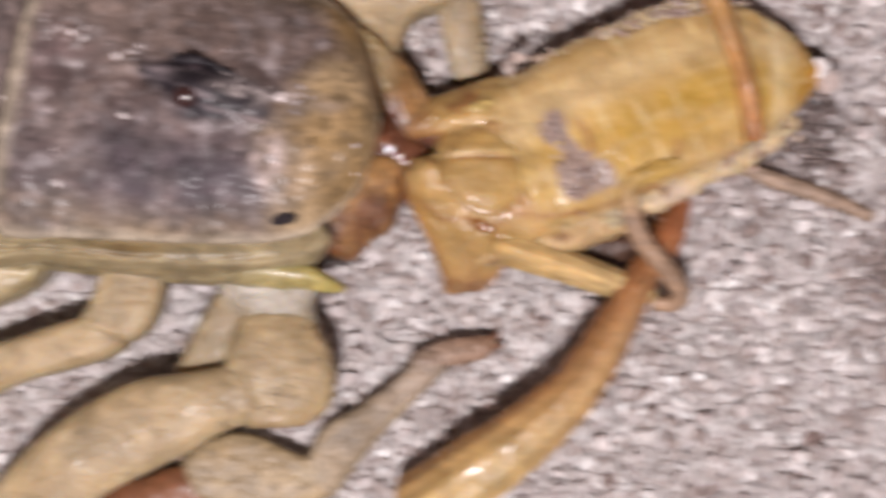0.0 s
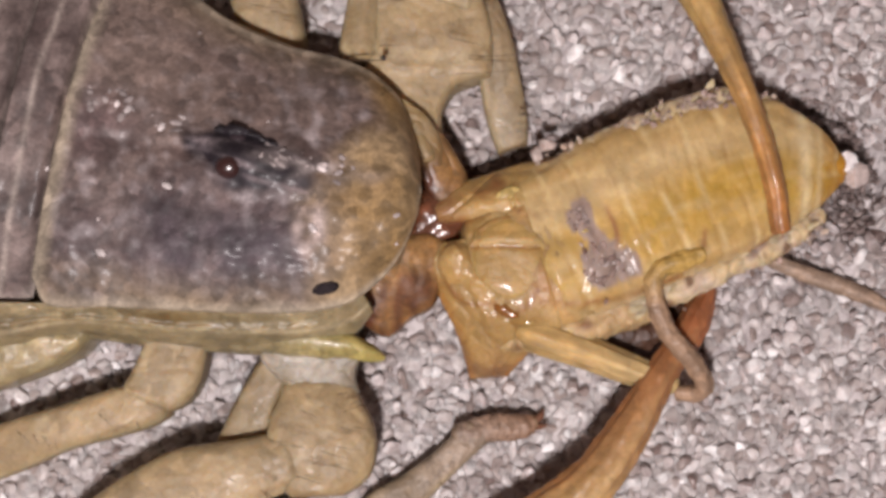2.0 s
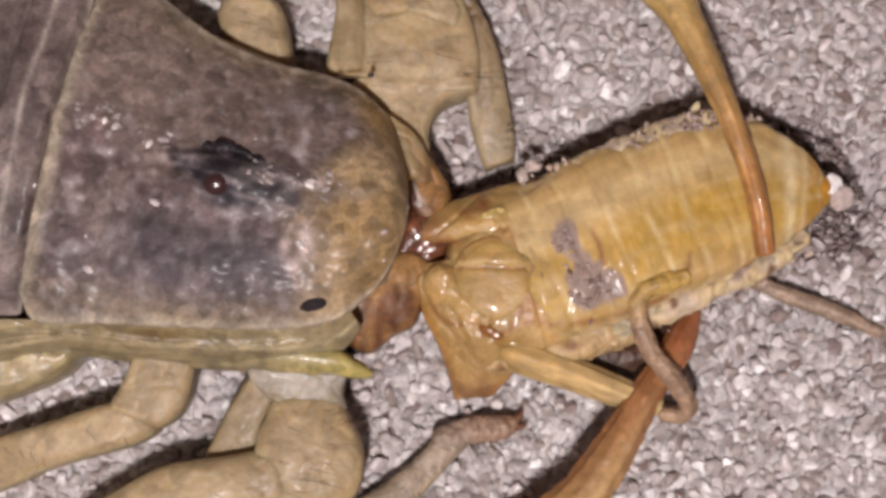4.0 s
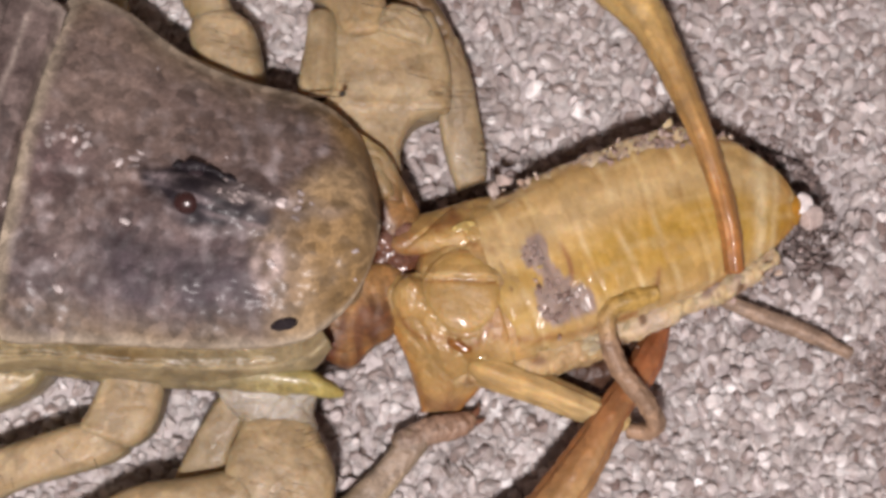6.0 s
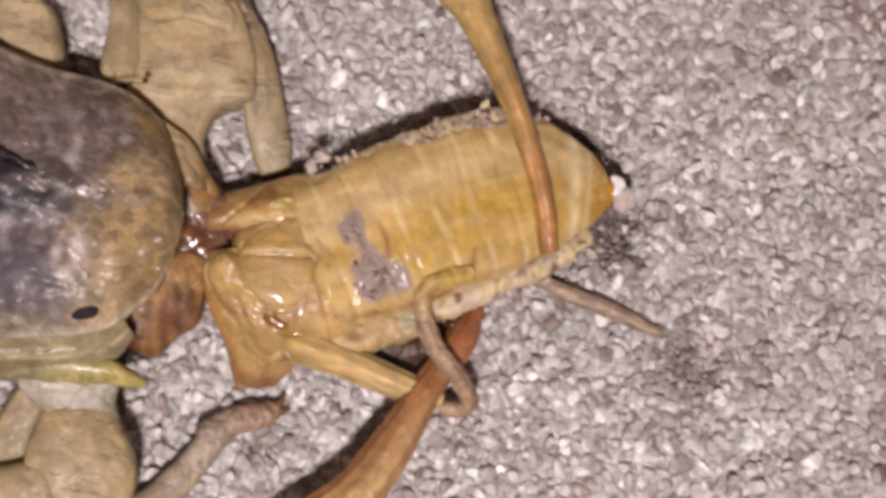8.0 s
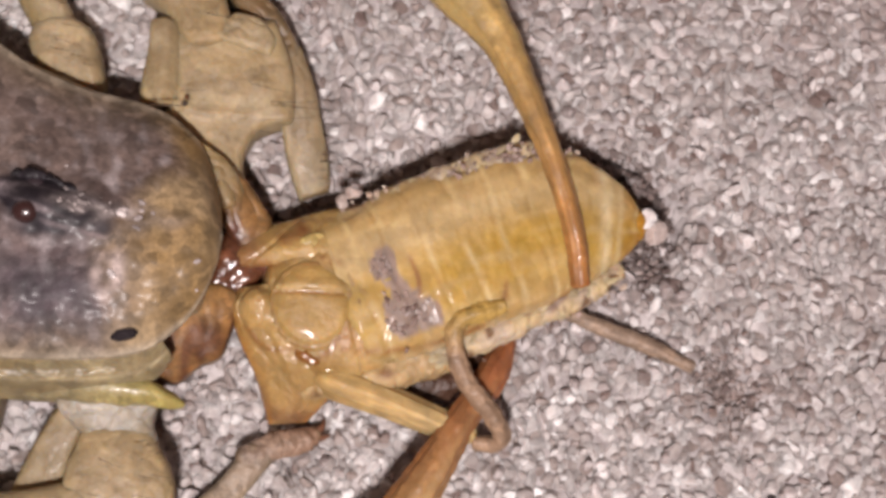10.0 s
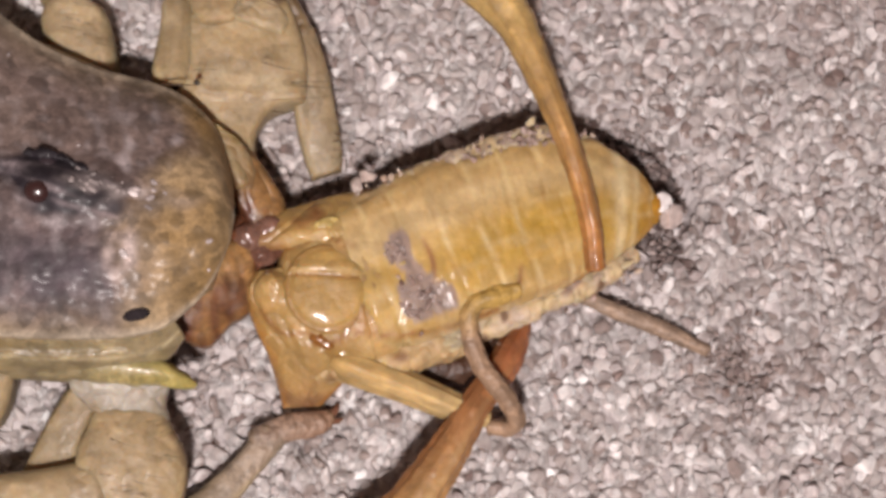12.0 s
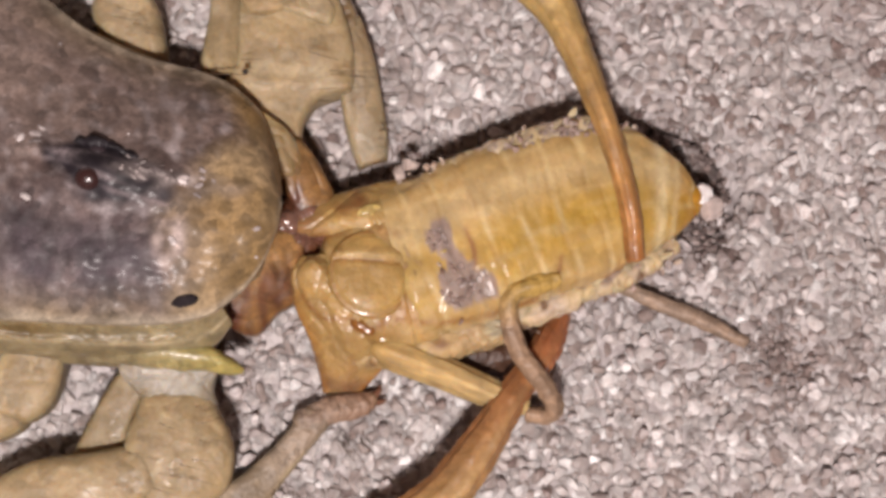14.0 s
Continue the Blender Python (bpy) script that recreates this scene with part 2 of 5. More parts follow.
def slab(upper, lower, thick, color, dome=0.25, power=4.0, edge=0.4, corner=0.3, rows=60, cols=40, rough=0.05, freq=1.2, lift=None):
    """A flat piece of a limb between two edge curves, its rim rounded off all round, closed below."""
    a, b = spline(upper, rows), spline(lower, rows)
    long = np.linalg.norm(np.diff((a + b) / 2, axis=0), axis=1).sum()
    us = 0.5 - 0.5 * np.cos(np.linspace(0, math.pi, rows))
    ss = np.sin(np.linspace(-math.pi / 2, math.pi / 2, cols))
    even = np.linspace(0, 1, rows)
    a, b = (np.stack([np.interp(us, even, q[:, k]) for k in range(3)], 1) for q in (a, b))
    v, c = [], []
    for i, u in enumerate(us):
        wide = np.linalg.norm(a[i] - b[i])
        ends = min(1.0, min(u, 1 - u) * long / (edge * 2.5))
        slim = 1 - corner * (1 - math.sqrt(1 - (1 - ends) ** 2))
        for s in ss:
            p = (a[i] + b[i]) / 2 + (b[i] - a[i]) / 2 * s * slim
            k = min(1.0, min((1 - abs(s)) * wide / 2, u * long, (1 - u) * long) / edge)
            p[2] += dome * (1 - abs(s) ** power) - edge * (1 - math.sqrt(1 - (1 - k) ** 2))
            p[2] += (rough * crumple(p, freq) + (lift(u, s, p) if lift else 0.0)) * k
            v.append(p)
            c.append(color(u, s, p))
    m = cols
    f = [(i * m + j, (i + 1) * m + j, (i + 1) * m + j + 1, i * m + j + 1) for i in range(rows - 1) for j in range(m - 1)]
    rim = [j for j in range(m)] + [i * m + m - 1 for i in range(1, rows)] + [(rows - 1) * m + j for j in range(m - 2, -1, -1)] + [i * m for i in range(rows - 2, 0, -1)]
    mid = np.mean([v[i] for i in rim], axis=0)
    last, n = rim, len(rim)
    for drop, grow in ((0.35, 1.012), (0.75, 0.99), (1.0, 0.90)):
        first = len(v)
        for i in rim:
            q = mid + (v[i] - mid) * grow
            q[2] = v[i][2] - thick * drop
            v.append(q)
            c.append(c[i] * 0.92)
        ring = list(range(first, first + n))
        f += [(last[k], last[(k + 1) % n], ring[(k + 1) % n], ring[k]) for k in range(n)]
        last = ring
    f.append(tuple(last))
    v = np.array(v)
    q = v[list(f[(rows // 2) * (m - 1) + m // 2])]
    if np.cross(q[1] - q[0], q[2] - q[0])[2] < 0:
        f = [x[::-1] for x in f]
    return v, f, np.array(c)


def blob(centre, radii, color, turn=0.0, rough=0.0, freq=1.5, sub=4):
    bm = bmesh.new()
    bmesh.ops.create_icosphere(bm, subdivisions=sub, radius=1.0)
    v = np.array([p.co[:] for p in bm.verts])
    f = [tuple(x.index for x in q.verts) for q in bm.faces]
    bm.free()
    n = v.copy()
    v = v * np.array(radii)
    ct, st = math.cos(radians(turn)), math.sin(radians(turn))
    v = v @ np.array([[ct, st, 0], [-st, ct, 0], [0, 0, 1]]) + np.array(centre)
    if rough:
        v = np.array([p + q * rough * (nz(*p, freq) + 0.5 * nz(*p, freq * 2.5)) for p, q in zip(v, n)])
    return v, f, np.array([color(0, 0, p) for p in v])


def bristle(base, way, length, thick=0.035, bend=0.15):
    base, way = np.array(base, float), np.array(way, float)
    way /= np.linalg.norm(way)
    side = np.cross(way, (0.3, 0.2, 1.0)); side /= np.linalg.norm(side)
    up = np.cross(side, way)
    v = []
    for k, (s, r) in enumerate([(0, 1.0), (0.5, 0.7), (1.0, 0.15)]):
        mid = base + way * length * s + up * bend * length * s * s
        for a in (0, 2.1, 4.2):
            v.append(mid + (side * math.cos(a) + up * math.sin(a)) * thick * r)
    f = [(i * 3 + j, i * 3 + (j + 1) % 3, i * 3 + 3 + (j + 1) % 3, i * 3 + 3 + j) for i in (0, 1) for j in range(3)] + [(6, 7, 8), (2, 1, 0)]
    return np.array(v), f, np.tile((0.065, 0.038, 0.022), (9, 1))


def plain(*rgb, vary=0.12, freq=0.7):
    rgb = np.array(rgb)
    return lambda u, a, p: rgb * (1 + vary * nz(p[0], p[1], p[2] + 7.3, freq))


def crumple(p, f):
    """Lumps with sharp creases, as in soft skin that has folded."""
    return nz(*p, f) + 0.5 * nz(*p, f * 2.7) - 0.7 * max(0.0, 1 - 7 * abs(nz(p[0] + 9, p[1], p[2], f * 1.3)))


def blend(a, b, k):
    k = min(1.0, max(0.0, k))
    return np.array(a) * (1 - k) + np.array(b) * k


# ---- sand ----
TIP = np.array((13.18, 2.85, 0.00))          # where the tail of the prey has dug into the sand
FOOT = np.array((16.87, -3.42, 0.00))         # where its hind foot has scraped


RING = np.array((12.06, 2.24, 0.00))          # a narrow scrape in the sand round the tail


def trench(x, y):
    d = math.hypot(x - RING[0], y - RING[1])
    a = math.atan2(y - RING[1], x - RING[0])
    w = 0.0
    if -0.9 < a < 1.9:
        w = math.exp(-((d - 2.75 - 0.35 * math.sin(2 * a + 1) - 0.3 * nz(x, y, 8.0, 0.6)) / 0.30) ** 2) * min(1.0, (1.9 - a) * 2.5, (a + 0.9) * 1.5)
        w += 0.6 * math.exp(-((d - 2.0 - 0.4 * nz(x, y, 2.0, 0.5)) / 0.22) ** 2) * min(1.0, (1.9 - a) * 2.5, (a + 0.9) * 1.5)
    return min(1.0, w)


def tail_darkening(x, y):
    """Darker churned sand round the tail, with the furrow's shade painted in."""
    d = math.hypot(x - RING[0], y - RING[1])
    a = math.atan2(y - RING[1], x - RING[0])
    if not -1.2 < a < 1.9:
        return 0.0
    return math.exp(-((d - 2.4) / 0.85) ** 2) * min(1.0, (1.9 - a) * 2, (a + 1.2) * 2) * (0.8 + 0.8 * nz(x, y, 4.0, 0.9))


SHADOW_GROOVE = spline([(0.32, 2.14, 0.00), (2.93, 3.05, 0.00), (5.15, 3.62, 0.00), (7.37, 4.43, 0.00), (9.59, 5.09, 0.00), (11.00, 4.88, 0.00)], 40)


def shadow_groove(x, y):
    """A groove added along the body's far side to widen and deepen its shadow."""
    if not (SHADOW_GROOVE[0, 0] - 1 < x < SHADOW_GROOVE[-1, 0] + 1 and abs(y - SHADOW_GROOVE[20, 1]) < 4):
        return 0.0
    d = np.hypot(SHADOW_GROOVE[:, 0] - x, SHADOW_GROOVE[:, 1] - y).min()
    return math.exp(-(d / 0.45) ** 2)


def relief(x, y):
    z = 0.22 * nz(x, y, 3.0, 0.13) + 0.16 * nz(x, y, 9.0, 0.45)
    for c, r, d in ((TIP, 2.6, 0.75), (FOOT, 1.2, 0.4)):
        k = math.hypot(x - c[0], y - c[1]) / r
        z += d * (-math.exp(-k * k * 1.4) + 0.55 * math.exp(-(k - 1.25) ** 2 * 9)) * (0.75 + 0.5 * nz(x, y, 1.0, 0.8))
        if k < 1.6:
            z += 0.16 * math.sin(k * 9 + 3 * nz(x, y, 5, 0.5)) * (1.6 - k)
    return z - 1.0 * trench(x, y) - 0.8 * shadow_groove(x, y)


def sand_ground():
    near = np.arange(-25, 30.01, 0.35)
    far = np.geomspace(1.0, 40000, 26)
    xs = np.concatenate([-25 - far[::-1], near, 30 + far])
    ny = np.arange(-20, 20.01, 0.35)
    ys = np.concatenate([-20 - far[::-1], ny, 20 + far])
    v = np.array([(x, y, (relief(x, y) if -26 < x < 31 and -21 < y < 21 else 0.0) - 0.10) for x in xs for y in ys])
    m = len(ys)
    f = [(i * m + j, (i + 1) * m + j, (i + 1) * m + j + 1, i * m + j + 1) for i in range(len(xs) - 1) for j in range(m - 1)]
    ob = new("ground", mesh_data("ground", v, f, np.ones((len(v), 3)), GROUND))
    tagged(ob, "pale grey-mauve loose sand, slightly uneven, lit at night", "sand", kind="structure")
    return ob


def grain_shapes(count=24, seed=3):
    rng = np.random.default_rng(seed)
    bm = bmesh.new()
    bmesh.ops.create_icosphere(bm, subdivisions=2, radius=1.0)
    base = np.array([p.co[:] for p in bm.verts])
    faces = np.array([[x.index for x in q.verts] for q in bm.faces])
    bm.free()
    shapes = []
    for _ in range(count):
        v = base * (1 + 0.05 * rng.normal(size=(len(base), 1)))
        for _ in range(10):
            n = rng.normal(size=3); n /= np.linalg.norm(n)
            over = np.maximum(0, v @ n - rng.uniform(0.45, 0.82))
            v = v - over[:, None] * n
        shapes.append(v * rng.uniform((0.8, 0.6, 0.5), (1.25, 1.0, 0.9)))
    return shapes, faces


SHAPES, GRAIN_FACES = grain_shapes()


def grains(spots, sizes, rng, tones, flat=1.0):
    """Sand grains of the given radii at the given places, as one mesh."""
    vs, fs, cs = [], [], []
    for i, (p, r) in enumerate(zip(spots, sizes)):
        q = rng.normal(size=4); q /= np.linalg.norm(q)
        w, x, y, z = q
        rm = np.array([[1 - 2 * (y * y + z * z), 2 * (x * y - z * w), 2 * (x * z + y * w)],
                       [2 * (x * y + z * w), 1 - 2 * (x * x + z * z), 2 * (y * z - x * w)],
                       [2 * (x * z - y * w), 2 * (y * z + x * w), 1 - 2 * (x * x + y * y)]])
        vs.append(SHAPES[rng.integers(len(SHAPES))] @ rm.T * (r, r, r * flat) + p)
        fs.append(GRAIN_FACES + 42 * i)
        cs.append(np.tile(tones[i], (42, 1)))
    return np.vstack(vs), [tuple(q) for q in np.vstack(fs).tolist()], np.vstack(cs)


def sand_bed():
    rng = np.random.default_rng(11)
    spots, sizes, tones = [], [], []
    packed = [(x + rng.normal() * 0.13 + 0.32 * (k % 2), y + rng.normal() * 0.13) for k, y in enumerate(np.arange(-12.8, 12.2, 0.50)) for x in np.arange(-18, 25.5, 0.58)]
    layers = ((8500, 0.28, 0.42, -0.14), (len(packed), 0.33, 0.47, -0.02), (2200, 0.18, 0.34, 0.12), (450, 0.38, 0.50, 0.12))
    for layer, (n, lo, hi, dz) in enumerate(layers):
        for q in range(n):
            x, y = packed[q] if layer == 1 else (rng.uniform(-18, 25.5), rng.uniform(-12.8, 12.2))
            r = rng.uniform(lo, hi)
            if rng.random() < 1.1 * trench(x, y):
                continue
            z = relief(x, y) + dz + rng.uniform(-0.05, 0.05)
            # colour term only: grains darker near the tail and foot scrapes
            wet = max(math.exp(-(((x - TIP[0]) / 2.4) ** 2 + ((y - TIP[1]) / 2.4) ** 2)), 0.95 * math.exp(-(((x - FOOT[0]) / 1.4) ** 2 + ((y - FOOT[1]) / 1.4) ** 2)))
            # trench grains also darkened to paint the shade inside the scrape
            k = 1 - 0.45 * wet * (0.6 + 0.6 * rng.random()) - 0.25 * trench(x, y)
            k *= 1 - 0.55 * tail_darkening(x, y) * (0.5 + rng.random())
            tide = nz(x, y, 6.0, 0.22) + 0.6 * nz(x, y, 2.0, 0.7)
            k *= 0.93 + 0.14 * tide
            warm = 0.05 * wet + 0.07 * tail_darkening(x, y) + 0.07 * max(0.0, -tide)
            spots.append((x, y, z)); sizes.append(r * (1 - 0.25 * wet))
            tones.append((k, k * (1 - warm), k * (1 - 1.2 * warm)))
    for _ in range(420):
        a = rng.uniform(-0.9, 1.9)
        d = rng.uniform(1.7, 3.1)
        x, y = RING[0] + d * math.cos(a), RING[1] + d * math.sin(a)
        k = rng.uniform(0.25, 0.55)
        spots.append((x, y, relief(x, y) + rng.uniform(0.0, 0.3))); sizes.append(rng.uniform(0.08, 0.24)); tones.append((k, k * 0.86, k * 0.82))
    for _ in range(170):
        a, d = rng.uniform(0, 6.283), 0.2 + abs(rng.normal()) * 0.75
        x, y = FOOT[0] + d * math.cos(a) * 1.1, FOOT[1] + d * math.sin(a)
        k = rng.uniform(0.46, 0.80)
        spots.append((x, y, relief(x, y) + rng.uniform(0.02, 0.22))); sizes.append(rng.uniform(0.08, 0.22)); tones.append((k, k * 0.88, k * 0.84))
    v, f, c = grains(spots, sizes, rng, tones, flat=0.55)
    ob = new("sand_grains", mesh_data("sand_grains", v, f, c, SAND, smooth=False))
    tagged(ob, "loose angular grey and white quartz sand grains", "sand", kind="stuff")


def loose_grains(bed):
    """Large pale grains that lie on top of the bed, each a piece of its own."""
    rng = np.random.default_rng(31)
    kinds = [mesh_data("sand_grain", v, [tuple(q) for q in GRAIN_FACES.tolist()], np.ones((42, 3)), LOOSE, smooth=False) for v in SHAPES]
    for _ in range(290):
        x, y = rng.uniform(-4, 23), rng.uniform(-11.5, 11)
        r = rng.uniform(0.24, 0.42)
        ob = new("sand_grain", kinds[rng.integers(len(kinds))])
        ob.parent = bed
        ob.matrix_basis = Matrix.LocRotScale(Vector((x, y, relief(x, y) + 0.12 + r * 0.35)) * MM, Euler(rng.uniform(0, 6.28, 3)), (r, r, r))


bed = sand_ground()
sand_bed()
loose_grains(bed)


# ---- the scorpion ----
TAN = (0.342, 0.256, 0.143)
TAN_WARM = (0.350, 0.256, 0.132)
GREY = (0.084, 0.058, 0.051)
GREYLIGHT = (0.178, 0.134, 0.117)


def carapace_color(u, s, p):
    dark = blend(GREY, GREYLIGHT, 0.42 + 1.1 * nz(*p, 0.7) + 0.6 * nz(p[0], p[1], p[2] + 4, 1.6) + 0.4 * nz(p[0], p[1], p[2] + 4, 4.0))
    dark = blend(dark, (0.125, 0.084, 0.088), max(0, nz(p[0], p[1], 12.0, 0.3)) * 1.4)
    spots = max(0, nz(p[0], p[1], 2.0, 1.9) - 0.14) * 1.7 + max(0, nz(p[0], p[1], 5.0, 3.4) - 0.2) * 1.2
    dark = blend(dark, (0.30, 0.26, 0.255), spots)
    dark = blend(dark, (0.21, 0.158, 0.132), 0.75 * math.exp(-(((p[0] - BROWN[0]) / 5.5) ** 2 + ((p[1] - BROWN[1]) / 3.2) ** 2)))
    plum = math.exp(-(((p[0] - PLUM[0]) / 4.2) ** 2 + ((p[1] - PLUM[1]) / 2.3) ** 2)) * (0.9 + 0.5 * nz(p[0], p[1], 1.5, 0.7))
    dark = blend(dark, (0.054, 0.041, 0.052), plum * 0.95)
    dark = blend(dark, (0.205, 0.156, 0.096), 0.75 * max(0, (abs(s) - 0.70) / 0.3) * (0.8 + 0.8 * nz(p[0], p[1], 31.0, 0.6)))
    front = (u - 0.60) / 0.14 + 0.8 * nz(p[0], p[1], 1.0, 0.35) - 1.1 * max(0, 0.35 - abs(s + 0.55)) / 0.35 * (u < 0.86)
    tan = blend((0.225, 0.146, 0.062), (0.330, 0.240, 0.135), 0.40 + 1.3 * nz(p[0], p[1], 8.0, 0.6) + 0.3 * nz(p[0], p[1], 8.0, 2.0))
    col = blend(dark, tan, front)
    rim = max((abs(s) - 0.93) / 0.07, (u - 0.935) / 0.05, (0.065 - u) / 0.03) + 0.3 * nz(p[0], p[1], 7.0, 1.0)
    col = blend(col, (0.385, 0.33, 0.25), rim * 0.8)
    # pale patch that paints the lamp's reflection on the shield
    painted_glint = math.exp(-(((p[0] - GLINT_AT[0]) / 0.6) ** 2 + ((p[1] - GLINT_AT[1]) / 0.7) ** 2)) * (0.6 + 1.6 * nz(p[0], p[1], 3, 2.0))
    col = blend(col, (0.55, 0.45, 0.41), painted_glint)
    along, off = p[0] - TUB[0], p[1] - TUB[1] + 0.26 * (p[0] - TUB[0])
    k = math.hypot((along - 0.1) / 1.85, (off + 0.05) / 0.92) + 0.35 * nz(p[0], p[1], 4, 1.3)
    streak = max(0, nz(along * 0.5 + 3, off * 2.6, 6, 1.5) + 0.02)
    col = blend(col, blend((0.018, 0.014, 0.018), (0.17, 0.14, 0.145), 1.7 * streak), (1.2 - k) * 3.0)
    # whitish streak along the ridge, painted as its sparkle
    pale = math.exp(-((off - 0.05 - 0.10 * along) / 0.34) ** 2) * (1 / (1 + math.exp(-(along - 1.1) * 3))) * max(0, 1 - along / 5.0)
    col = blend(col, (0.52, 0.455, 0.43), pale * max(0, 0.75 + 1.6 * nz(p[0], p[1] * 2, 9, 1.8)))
    return col


GLINT_AT = (-4.63, -0.15, 6.00)
BROWN = (-9.63, 6.65, 5.00)
PLUM = (-7.72, -0.89, 6.00)
TUB = (-6.74, 2.11, 6.00)


def carapace_lift(u, s, p):
    k = math.hypot((p[0] - TUB[0]) / 1.5, (p[1] - TUB[1] + 0.25 * (p[0] - TUB[0])) / 0.8)
    ridge = math.exp(-((p[1] - TUB[1] + 0.22 * (p[0] - TUB[0])) / 0.5) ** 2) * (1 / (1 + math.exp(-(p[0] - TUB[0] - 1.0) * 3))) * max(0, 1 - (p[0] - TUB[0]) / 5.5)
    furrow = -0.10 * math.exp(-((p[1] - TUB[1] + 0.15 * (p[0] - TUB[0])) / 0.25) ** 2) * (p[0] < TUB[0] - 1)
    return 0.55 * math.exp(-k * k) + 0.22 * ridge + furrow


def tergite_color(u, s, p):
    col = blend((0.085, 0.062, 0.057), (0.195, 0.152, 0.138), 0.45 + 0.8 * nz(*p, 0.7) + 0.5 * nz(*p, 2.3))
    rim = max((abs(s) - 0.9) / 0.1, (u - 0.86) / 0.1 * 0.8, 0.8 * math.exp(-((u - 0.42 + 0.1 * nz(p[0], p[1], 3, 0.4)) / 0.05) ** 2))
    return blend(col, (0.40, 0.345, 0.30), rim * (0.7 + 0.5 * nz(p[0], p[1], 2, 1.1)))


def limb_color(base=TAN, tip=None, sheen=0.25):
    def f(u, a, p):
        col = np.array(base) if tip is None else blend(base, tip, u)
        col = col * (1 + 0.18 * nz(*p, 0.5) + 0.12 * nz(*p, 2.0))
        col = blend(col, (0.20, 0.125, 0.055), max(0, nz(p[0], p[1], 11, 0.8) - 0.25) * 1.2)
        # upper side tinted paler, a sheen painted into the pigment
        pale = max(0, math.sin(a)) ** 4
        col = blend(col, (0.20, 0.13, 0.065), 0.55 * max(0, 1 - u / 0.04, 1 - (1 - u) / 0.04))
        return blend(col, (0.47, 0.375, 0.235), sheen * pale * (0.6 + nz(p[0], p[1], 5, 0.5)))
    return f


def box(a, n):
    """Radius factor that squares an ellipse off."""
    return 1 / (abs(math.cos(a)) ** n + abs(math.sin(a)) ** n) ** (1 / n)


def flat_top(u, a):
    """A flattened limb with a keel along each upper edge."""
    return box(a, 3.6) * (1.0 + 0.035 * math.exp(-((a - 0.95) / 0.12) ** 2) + 0.035 * math.exp(-((a - 2.2) / 0.12) ** 2)) * (1 - 0.03 * math.exp(-((a - 1.57) / 0.3) ** 2))


scorpion = thing("scorpion", (-9.0, -1.0, 0), "pale desert scorpion with grey-brown back, feeding on sand", "scorpion")

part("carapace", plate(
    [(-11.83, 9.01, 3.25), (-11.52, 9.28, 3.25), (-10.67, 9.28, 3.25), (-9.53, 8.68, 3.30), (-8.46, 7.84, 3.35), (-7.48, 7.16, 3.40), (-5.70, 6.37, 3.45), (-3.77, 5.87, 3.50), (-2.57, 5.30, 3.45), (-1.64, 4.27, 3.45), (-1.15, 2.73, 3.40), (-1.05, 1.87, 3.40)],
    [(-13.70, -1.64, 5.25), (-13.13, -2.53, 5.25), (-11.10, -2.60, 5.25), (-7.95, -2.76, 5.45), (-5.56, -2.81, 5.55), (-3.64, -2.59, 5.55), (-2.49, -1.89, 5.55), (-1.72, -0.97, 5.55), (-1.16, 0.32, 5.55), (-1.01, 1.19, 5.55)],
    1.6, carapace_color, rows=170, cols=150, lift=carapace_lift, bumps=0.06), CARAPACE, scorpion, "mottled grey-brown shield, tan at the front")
part("tergite", plate(
    [(-13.30, 9.44, 4.30), (-12.63, 9.21, 4.30), (-11.90, 8.86, 4.30), (-11.57, 8.57, 4.20)],
    [(-15.87, -2.29, 4.00), (-15.27, -2.44, 4.00), (-14.51, -2.51, 4.00), (-13.88, -2.19, 4.00)],
    1.7, tergite_color, rows=50, cols=90, bumps=0.08), CARAPACE, scorpion, "dark grey-brown back plate with pale rear rim")
part("tergite", plate(
    [(-15.77, 10.09, 4.00), (-14.59, 9.86, 4.10), (-13.61, 9.58, 4.20), (-13.09, 9.30, 4.10)],
    [(-18.32, -2.65, 3.80), (-17.56, -2.65, 3.80), (-16.60, -2.58, 3.90), (-15.82, -2.20, 3.90)],
    1.7, tergite_color, rows=50, cols=90, bumps=0.08), CARAPACE, scorpion, "dark grey-brown back plate with pale rear rim")
part("tergite", plate(
    [(-18.84, 10.18, 4.00), (-17.50, 10.22, 4.00), (-16.54, 10.18, 4.00), (-15.65, 9.95, 4.00)],
    [(-21.14, -2.65, 3.80), (-20.38, -2.76, 3.80), (-19.26, -2.69, 3.80), (-18.21, -2.50, 3.80)],
    1.7, tergite_color, rows=40, cols=60, bumps=0.08), CARAPACE, scorpion, "dark grey-brown back plate with pale rear rim")
part("underside", tube([(-21.66, 3.69, 2.30, 11.60, 3.60), (-17.15, 3.47, 2.40, 12.20, 3.80), (-12.28, 3.07, 2.50, 11.60, 4.00), (-7.41, 2.27, 2.60, 9.60, 4.00), (-3.54, 1.66, 2.80, 7.40, 3.60), (-1.80, 1.54, 3.00, 5.40, 3.00)],
     plain(0.24, 0.17, 0.09), rings=40, seg=40, cap=0.3), PALE, scorpion)

# soft folds along the flank
def flank_lift(u, s, p):
    k = 3.6 * s + 4.5 * nz(p[0] * 0.20, p[1] * 0.35, 2.0, 1.0)
    fade = min(1.0, max(0.1, (0.98 - u) * 6))
    return fade * (0.13 * math.sin(k) + 0.04 * math.sin(2.1 * k + 3 * nz(p[0] * 0.4, p[1], 5.0, 1.0))) + 0.09 * crumple(p, 0.9)


